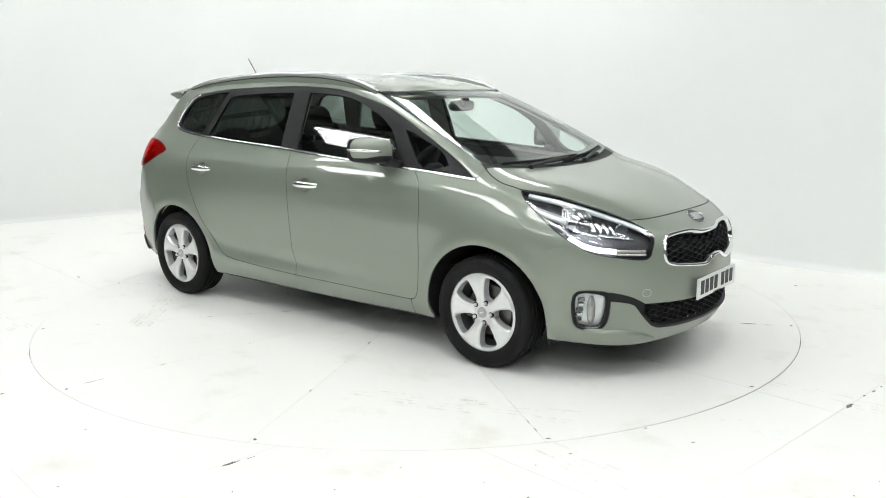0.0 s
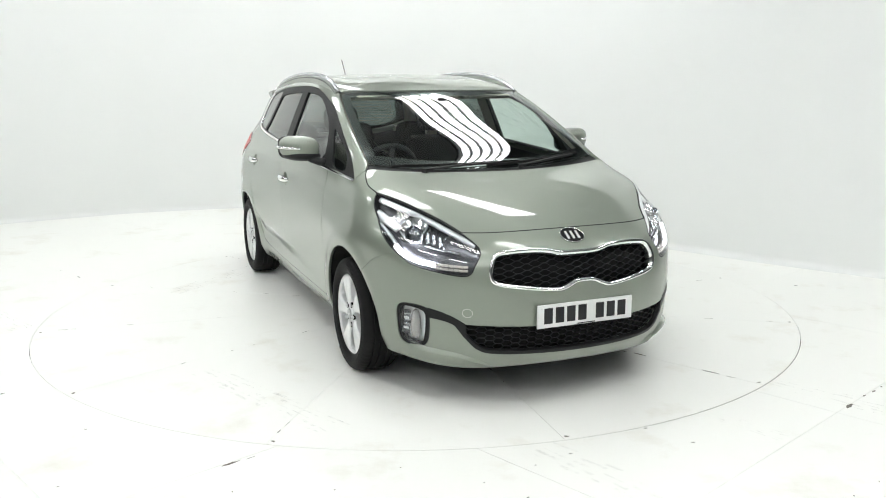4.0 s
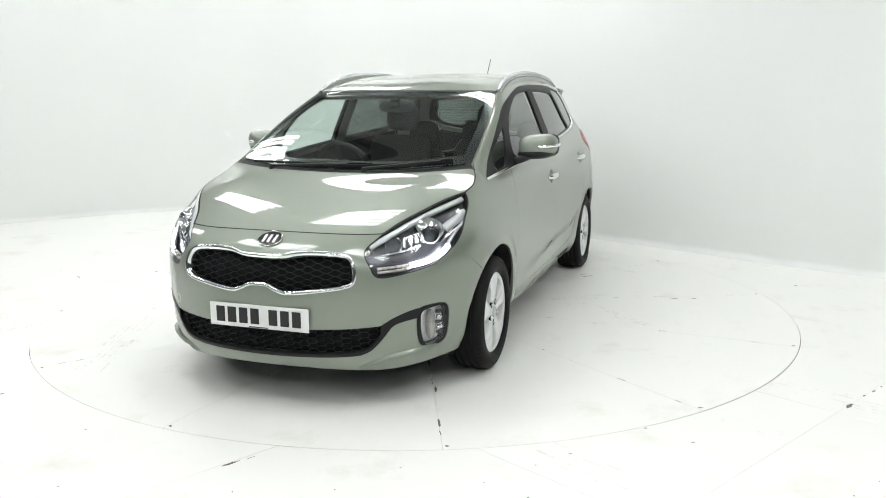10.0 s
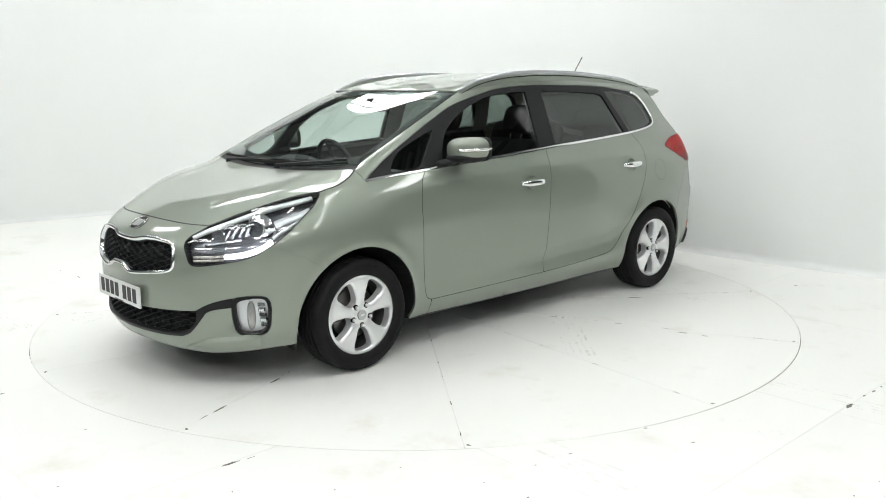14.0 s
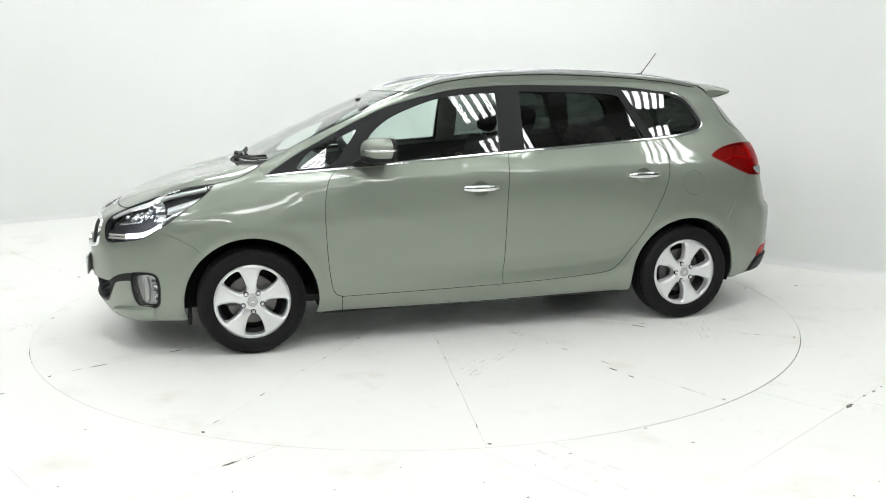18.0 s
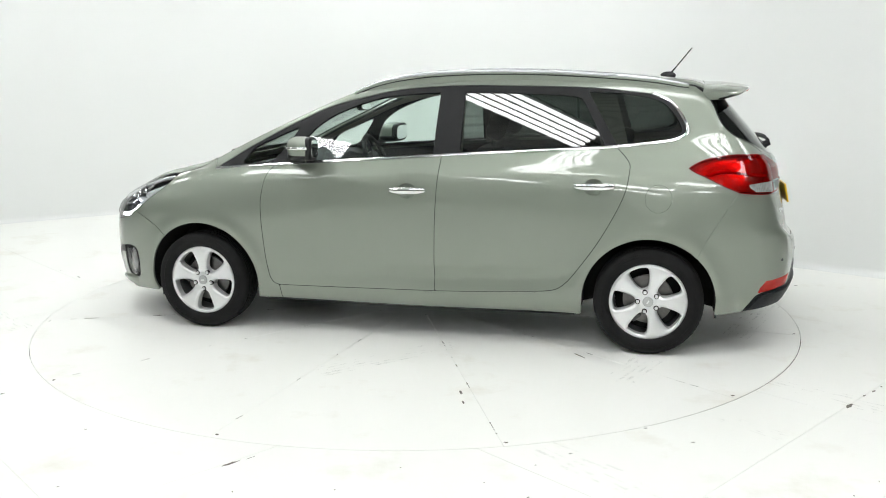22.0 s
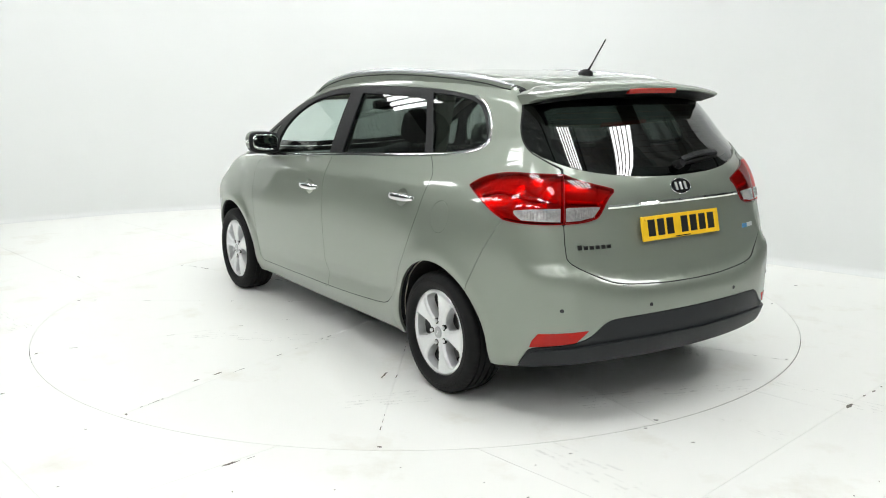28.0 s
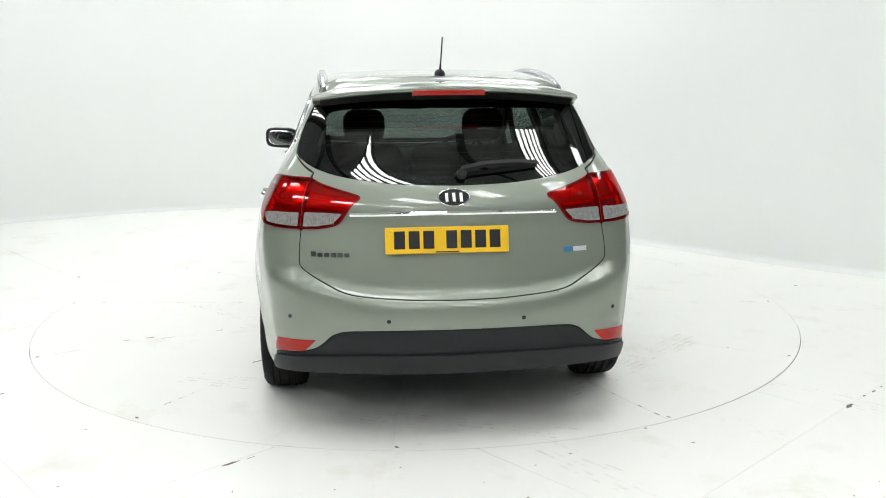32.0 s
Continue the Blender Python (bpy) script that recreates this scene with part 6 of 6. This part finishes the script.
# ---------------------------------------------------------------- under and inside the car
def under_body():
    for s in (1, -1):
        for (cx, cz, r) in (FA, RA):
            v, f = [], []
            n = 28
            for i in range(n):
                a = radians(-14 + 208 * i / (n - 1))
                edge = float(on_body([(cx + r * math.cos(a), max(0.2, cz + r * math.sin(a)))], "side")[0][1])
                for y, rr in ((edge - 0.016, r + 0.001), (edge - 0.03, r + 0.012), (0.52, r + 0.012), (0.52, 0.12)):
                    v.append((cx + rr * (math.cos(a) if math.sin(a) > 0 else math.copysign(1.0, math.cos(a))), y * s, cz + rr * math.sin(a)))
            for i in range(n - 1):
                for j in range(3):
                    f.append((i * 4 + j, i * 4 + j + 1, (i + 1) * 4 + j + 1, (i + 1) * 4 + j))
            mesh_object("wheel_arch_liner", v, f, LINER, car, "black wheel arch liner")
    bm = bmesh.new()
    box(bm, -0.98, 0.97, -0.80, 0.80, 0.185, 0.24, 0.02, 2)
    box(bm, 0.9, 2.08, -0.50, 0.50, 0.20, 0.30, 0.02, 2)
    box(bm, -1.95, -0.9, -0.50, 0.50, 0.33, 0.40, 0.02, 2)
    box(bm, 1.75, 2.05, -0.62, 0.62, 0.22, 0.62, 0.03, 2)
    box(bm, -2.02, -1.80, -0.60, 0.60, 0.36, 0.55, 0.03, 2)
    box(bm, 1.02, 1.72, -0.50, 0.50, 0.25, 0.80, 0.03, 2)
    part("underbody", bm, LINER, car, "black underbody", angle=30)
    bm = bmesh.new()
    bmesh.ops.create_cone(bm, cap_ends=True, segments=20, radius1=0.09, radius2=0.09, depth=0.5, matrix=Matrix.Translation((-1.66, -0.30, 0.31)) @ Matrix.Rotation(radians(90), 4, "Y") @ Matrix.Diagonal((0.6, 1, 1, 1)))
    part("silencer", bm, STEEL, car, angle=40)
    for s in (1, -1):
        bm = bmesh.new()
        box(bm, 1.70, 1.72, min(s * 0.60, s * 0.76), max(s * 0.60, s * 0.76), 0.165, 0.26, 0.004, 1)
        part("air_deflector", bm, BLACK_TRIM, car)


def seat(x, y, z, width, back, recline, head=True, parent=None, deep=0.50):
    e = new("seat")
    e.parent = car
    e["label"] = "black cloth car seat with headrest"
    e.matrix_basis = pose(x, y, z)
    w = width / 2
    bm = bmesh.new()
    box(bm, -0.02, deep, -w, w, -0.16, 0.0, 0.05, 3)
    box(bm, 0.02, deep - 0.03, -w * 0.62, w * 0.62, -0.02, 0.022, 0.02, 2)
    part("cushion", bm, SEAT, e, angle=40)
    m = Matrix.Translation((0, 0, -0.06)) @ Matrix.Rotation(radians(-recline), 4, "Y")
    bm = bmesh.new()
    box(bm, -0.13, 0.0, -w, w, 0, back, 0.05, 3)
    for v in bm.verts:
        k = max(0, (v.co.z - back * 0.6) / (back * 0.4))
        v.co.y *= 1 - 0.16 * k
    bmesh.ops.transform(bm, matrix=m, verts=bm.verts)
    part("backrest", bm, SEAT, e, angle=40)
    for sy in (-1, 1):
        bm = bmesh.new()
        box(bm, -0.06, 0.035, sy * w - 0.05 if sy > 0 else -w, w if sy > 0 else -w + 0.05, 0.05, back * 0.75, 0.02, 2)
        bmesh.ops.transform(bm, matrix=m, verts=bm.verts)
        part("side_bolster", bm, SEAT, e, angle=40)
    if head:
        bm = superellipsoid((-0.055, 0, back + 0.135), (0.055, 0.125, 0.10), 0.6, 24, 14)
        bmesh.ops.transform(bm, matrix=m, verts=bm.verts)
        part("headrest", bm, SEAT, e, smooth=True)
        for yy in (-0.05, 0.05):
            bm = bmesh.new()
            bmesh.ops.create_cone(bm, cap_ends=True, segments=8, radius1=0.006, radius2=0.006, depth=0.12, matrix=m @ Matrix.Translation((-0.06, yy, back + 0.03)))
            part("headrest_post", bm, CHROME, e)


def cabin():
    # linings behind the skin
    for name, outline, how, mat, lift, lab in (("door_lining", DOOR_1, "side", DASH, -0.075, "dark door lining"), ("door_lining", DOOR_2, "side", DASH, -0.075, "dark door lining"), ("pillar_lining", SIDE_FRAME, "side", BEIGE, -0.045, "beige pillar lining")):
        V, F, N = panel_mesh(outline, how, depth=0, lift=lift, gap=-0.004, step=0.06)
        keep = [f for f in F if min(V[i][0] for i in f) > -2.0]
        for s in (1, -1):
            mesh_object(name, V * (1, s, 1), keep, mat, car, lab)
    V, F, N = panel_mesh(ROOF, "top", depth=0, lift=-0.05, gap=-0.03, step=0.08)
    mesh_object("headlining", V, F, BEIGE, car, "pale beige headlining")
    V, F, N = panel_mesh(TAILGATE, "rear", depth=0, lift=-0.06, gap=0.01, step=0.08)
    mesh_object("tailgate_lining", V, F, DASH, car)
    for s in (1, -1):
        # inner face of the middle pillars and belts
        for x0, x1, mat in ((-0.30, -0.15, BEIGE), (-1.15, -1.0, BEIGE)):
            zs = np.linspace(1.06, 1.50, 12)
            v, f = [], []
            for z in zs:
                xo = (1.49 - z) * (-0.0 if x0 > -0.5 else 0.28)
                for x in (x0 - xo, x1 - xo):
                    y = on_body([(x, z)], "side")[0][1]
                    v += [(x, (y - 0.035) * s, z)]
            for i in range(len(zs) - 1):
                f.append((2 * i, 2 * i + 1, 2 * i + 3, 2 * i + 2))
            mesh_object("pillar_cover", v, f, mat, car)
    bm = bmesh.new()
    box(bm, -0.95, 1.05, -0.76, 0.76, 0.26, 0.30)
    box(bm, -1.98, -0.95, -0.50, 0.50, 0.40, 0.44)
    box(bm, -2.08, -1.25, -0.52, 0.52, 0.30, 0.52, 0.02, 1)
    box(bm, -2.05, -1.62, -0.66, 0.66, 0.52, 0.70, 0.02, 1)
    part("cabin_floor", bm, CARPET, car)
    # dashboard: a profile carried across the car
    prof = [(1.23, 1.000), (1.10, 1.030), (0.95, 1.035), (0.86, 1.025), (0.80, 0.995), (0.775, 0.94), (0.79, 0.85), (0.83, 0.72), (0.84, 0.50), (1.2, 0.50)]
    bm = bmesh.new()
    rows = []
    for y in np.linspace(-0.735, 0.735, 31):
        bulge = 0.035 * math.exp(-((y + 0.37) / 0.16) ** 2)
        shift = -0.06 * (y / 0.735) ** 2
        row = []
        for x, z in prof:
            row.append(bm.verts.new((x + (shift if x > 1.0 else shift * 0.2), y, z + (bulge if z > 0.98 and x < 1.0 else 0))))
        rows.append(row)
    for a, b in zip(rows, rows[1:]):
        for i in range(len(prof) - 1):
            bm.faces.new((a[i], a[i + 1], b[i + 1], b[i]))
    part("dashboard", bm, DASH, car, "dark grey moulded dashboard", angle=35)
    bm = bmesh.new()
    box(bm, 0.755, 0.80, -0.14, 0.14, 0.80, 0.96, 0.01, 2)
    part("centre_panel", bm, BLACK_GLOSS, car)
    bm = bmesh.new()
    box(bm, 0.05, 0.80, -0.12, 0.12, 0.30, 0.62, 0.03, 2)
    part("centre_console", bm, DASH, car, angle=35)
    # steering wheel on the right
    e = new("steering_wheel")
    e.parent = car
    e["label"] = "black steering wheel"
    e.matrix_basis = pose(0.585, -0.37, 0.975, 0, -65, 0)
    pts = [(0.185 * math.cos(a), 0.185 * math.sin(a), 0) for a in np.linspace(0, 2 * math.pi, 49)[:-1]]
    v, f = sweep(pts, ring(0.016, 0.016, 10), None, True)
    mesh_object("wheel_rim", v, f, BLACK_TRIM, e, smooth=True)
    bm = superellipsoid((0.0, 0, -0.02), (0.075, 0.09, 0.03), 0.7, 20, 10)
    part("boss", bm, DASH, e, smooth=True)
    for a in (0, 180, 270):
        bm = bmesh.new()
        box(bm, 0.05, 0.18, -0.018, 0.018, -0.022, -0.004, 0.005, 1)
        bmesh.ops.transform(bm, matrix=Matrix.Rotation(radians(a + 90), 4, "Z"), verts=bm.verts)
        part("wheel_spoke", bm, DASH, e)
    # inner mirror with its stalk
    e = new("inner_mirror")
    e.parent = car
    e["label"] = "black rear-view mirror"
    bm = superellipsoid((0.555, 0.0, 1.375), (0.022, 0.125, 0.036), 0.6, 24, 12)
    part("mirror_shell", bm, BLACK_TRIM, e, smooth=True)
    bm = superellipsoid((0.535, 0.0, 1.375), (0.006, 0.112, 0.029), 0.5, 24, 12)
    part("mirror_glass", bm, MIRROR, e, smooth=True)
    bm = bmesh.new()
    box(bm, 0.56, 0.60, -0.03, 0.03, 1.37, 1.425, 0.008, 1)
    part("stalk", bm, BLACK_TRIM, e)
    for s in (1, -1):
        bm = bmesh.new()
        box(bm, 0.36, 0.50, s * 0.36 - 0.17, s * 0.36 + 0.17, 1.425, 1.445, 0.008, 1)
        part("sun_visor", bm, BEIGE, car)
    for y in (0.36, -0.36):
        seat(-0.14, y, 0.58, 0.52, 0.67, 18, deep=0.50)
    for y in (0.47, 0.0, -0.47):
        seat(-0.93, y, 0.62, 0.44, 0.47, 20, deep=0.44)
    for y in (0.33, -0.33):
        seat(-1.62, y, 0.66, 0.48, 0.34, 18, head=False, deep=0.30)


under_body()
cabin()


# ---------------------------------------------------------------- turntable
SCUFF = bpy.data.materials.new("tyre_scuff")


def scuff_material():
    """Faint dry tyre dirt: broken streaks that let the paint show through."""
    SCUFF.use_nodes = True
    nt = SCUFF.node_tree
    b = nt.nodes["Principled BSDF"]
    b.inputs["Base Color"].default_value = (0.55, 0.50, 0.38, 1)
    b.inputs["Roughness"].default_value = 0.8
    tc = nt.nodes.new("ShaderNodeTexCoord")
    n = nt.nodes.new("ShaderNodeTexNoise")
    n.inputs["Scale"].default_value = 9
    n.inputs["Detail"].default_value = 10
    n.inputs["Roughness"].default_value = 0.75
    nt.links.new(tc.outputs["Object"], n.inputs["Vector"])
    r = nt.nodes.new("ShaderNodeMapRange")
    r.inputs["From Min"].default_value = 0.47
    r.inputs["From Max"].default_value = 0.72
    r.inputs["To Max"].default_value = 0.22
    nt.links.new(n.outputs["Fac"], r.inputs["Value"])
    nt.links.new(r.outputs["Result"], b.inputs["Alpha"])


def blotch(bm, x, y, length, width, turn, seed, z=0.0012):
    """A ragged flat chip in the paint."""
    rng = random.Random(seed)
    n = 14
    pts = []
    for i in range(n):
        a = 2 * math.pi * i / n
        r = rng.uniform(0.55, 1.0)
        pts.append((length / 2 * r * math.cos(a), width / 2 * r * math.sin(a)))
    c, s = math.cos(turn), math.sin(turn)
    bm.faces.new([bm.verts.new((x + c * p - s * q, y + s * p + c * q, z)) for p, q in pts])


def scuff(name, parent, a, b, width, seed, z=0.0008):
    """A tyre's track: rows of short tread prints from a to b."""
    rng = random.Random(seed)
    a, b = np.array(a), np.array(b)
    d = b - a
    length = np.linalg.norm(d)
    d /= length
    s = np.array((-d[1], d[0]))
    bm = bmesh.new()
    for lane in (-0.42, -0.22, 0.0, 0.22, 0.42):
        t = 0.0
        while t < length:
            step = rng.uniform(0.06, 0.20)
            if rng.random() < 0.8:
                w = width * rng.uniform(0.02, 0.06)
                o = a + d * t + s * lane * width
                k = d * step * 0.8 + s * width * 0.03 * (1 if lane > 0 else -1)
                q = [o - s * w, o + k - s * w, o + k + s * w, o + s * w]
                bm.faces.new([bm.verts.new((p[0], p[1], z)) for p in q])
            t += step
    ob = part(name, bm, SCUFF, parent)
    tagged(ob, "faint brown tyre print on the white paint", kind="stuff")
    return ob


def turntable():
    e = new("turntable")
    tagged(e, "round white floor turntable of twelve plates with cracked seams", "turntable")
    for k in range(12):
        a0, a1 = radians(-7.0 + 30 * k), radians(-7.0 + 30 * (k + 1))
        rim = [(DISC_R - 0.0016, a0 + (a1 - a0) * i / 14) for i in range(15)]
        pts = [(0.34 * math.cos(a0), 0.34 * math.sin(a0))] + [(r * math.cos(a), r * math.sin(a)) for r, a in rim] + [(0.34 * math.cos(a1), 0.34 * math.sin(a1))]
        poly = inset(np.array(pts), 0.0)
        mid = (a0 + a1) / 2
        off = np.array((math.cos(mid), math.sin(mid)))
        # a hair's breadth between the plates
        c0, c1 = np.array((-math.sin(a0), math.cos(a0))), np.array((math.sin(a1), -math.cos(a1)))
        g = 0.0008
        poly[0] += c0 * g
        poly[1] += c0 * g
        poly[-1] += c1 * g
        poly[-2] += c1 * g
        n = len(poly)
        verts = [(p[0], p[1], 0.0) for p in poly] + [(p[0], p[1], -0.011) for p in poly]
        faces = [tuple(range(n))] + [(i, n + i, n + (i + 1) % n, (i + 1) % n) for i in range(n)]
        mesh_object("deck_plate", verts, faces, FLOOR_PAINT, e)
    verts = [(0.338 * math.cos(2 * math.pi * i / 40), 0.338 * math.sin(2 * math.pi * i / 40), 0.0) for i in range(40)]
    mesh_object("hub_plate", verts, [tuple(range(40))], FLOOR_PAINT, e)
    # chipped paint along the seams
    bm = bmesh.new()
    rng = random.Random(4)
    for k, often in ((0, 3), (1, 12), (2, 6), (3, 5), (4, 12), (5, 7), (6, 4), (7, 5), (8, 4), (9, 6), (10, 4), (11, 3)):
        a = radians(-7.0 + 30 * k)
        for i in range(often):
            r = rng.uniform(0.9, 2.42)
            blotch(bm, r * math.cos(a), r * math.sin(a), rng.uniform(0.015, 0.08), rng.uniform(0.003, 0.008), a + rng.uniform(-0.1, 0.1), rng.random())
        blotch(bm, 2.455 * math.cos(a + 0.008), 2.455 * math.sin(a + 0.008), 0.028, 0.018, a + 1.0, k)
    for x, y, l, w, t in ((-1.19, 0.98, 0.12, 0.015, 2.3), (1.62, 0.70, 0.10, 0.016, 0.4), (2.02, 0.86, 0.12, 0.014, 0.4), (-0.66, 1.70, 0.07, 0.018, 1.95), (-0.70, 1.83, 0.05, 0.014, 1.95)):
        blotch(bm, x, y, l, w, t, x)
    tagged(part("chipped_paint", bm, GRIME_AND_GAP, e, "dark chips along the seams"), kind="stuff")
    for k, (a, b) in enumerate((((-2.08, 0.42), (-2.38, -0.42)), ((-1.40, 1.40), (-1.58, 0.95)), ((0.15, 1.56), (-0.45, 0.92)), ((-1.9, -0.6), (-1.1, -1.5)), ((0.9, -1.6), (1.9, -1.2)))):
        scuff("tyre_print", e, a, b, 0.17, k + 10)
    return e


def floor_marks():
    floor = bpy.data.objects["floor"]
    bm = bmesh.new()
    rng = random.Random(9)
    for x, y, l, w, t in ((2.03, -2.08, 0.085, 0.030, 0.75), (2.25, -1.89, 0.05, 0.014, 0.75), (2.32, -1.83, 0.03, 0.012, 0.75), (2.17, -1.95, 0.03, 0.010, 0.75), (-0.775, -2.585, 0.10, 0.022, 0.72), (-0.70, -2.53, 0.06, 0.006, 0.72),
                          (-2.10, -1.73, 0.06, 0.014, 0.6), (-2.75, 0.96, 0.08, 0.014, -0.85), (-3.0, 1.22, 0.05, 0.008, -0.85), (1.00, -2.30, 0.022, 0.012, 0.2), (0.62, -2.55, 0.02, 0.01, 0.2), (1.16, -2.46, 0.02, 0.012, 0.1), (-1.5, -2.2, 0.02, 0.008, 0),
                          (2.85, 0.35, 0.04, 0.016, -0.8)):
        blotch(bm, x, y, l, w, t, x + y)
    for k in range(26):
        blotch(bm, rng.uniform(-3.2, 3.0), rng.uniform(-3.1, -2.6) if k % 2 else rng.uniform(-3.0, -2.55), rng.uniform(0.008, 0.018), rng.uniform(0.005, 0.010), rng.uniform(0, 3), k)
    # flat dark arc painted for the shade of the wider ring gap on one side
    arc_bm = bmesh.new()
    row = []
    for i in range(61):
        a = radians(-74 + 58 * i / 60)
        w = 0.0028 * math.sin(math.pi * i / 60) + 0.0004 * math.sin(i * 2.3)
        row.append([arc_bm.verts.new((r * math.cos(a), r * math.sin(a), 0.001)) for r in (DISC_R + 0.0012, DISC_R + 0.0016 + max(0.0, w))])
    for p, q in zip(row, row[1:]):
        arc_bm.faces.new((p[0], p[1], q[1], q[0]))
    tagged(part("ring_gap_arc", arc_bm, GRIME_AND_GAP, floor, "dark arc painted for the wider ring gap"), kind="stuff")
    tagged(part("floor_chips", bm, GRIME_AND_GAP, floor, "dark chips and specks in the white paint"), kind="stuff")
    for k, (a, b, w) in enumerate((((1.80, -1.72), (2.75, -2.75), 0.17), ((0.51, -2.48), (1.05, -3.15), 0.17), ((1.33, -2.12), (1.55, -2.40), 0.10), ((-2.52, -0.55), (-2.95, -0.1), 0.15))):
        scuff("tyre_print", floor, a, b, w, k + 40)


scuff_material()
floor_marks()
table = turntable()

# seconds and the angle from the car's nose round to the camera, in degrees
TURN = [(0, -49.49), (2, -35.49), (4, -21.48), (6, -7.26), (8, 6.97), (10, 20.88), (12, 34.79), (14, 48.73), (16, 62.68), (18, 76.61), (20, 90.53), (22, 104.9), (24, 119.27), (26, 133.42), (28, 147.57), (30, 161.71), (32, 175.85)]


def motions():
    turn = curve(TURN, 1.0)
    times = [i * 0.5 for i in range(65)]
    angles = [-90 - float(turn(t)) for t in times]
    walk(table, [(t, pose(0, 0, 0, 0, 0, a)) for t, a in zip(times, angles)])
    walk(car, [(t, pose(0, 0, 0, 0, 0, a) @ pose(-0.180, 0.0074, 0)) for t, a in zip(times, angles)])


motions()
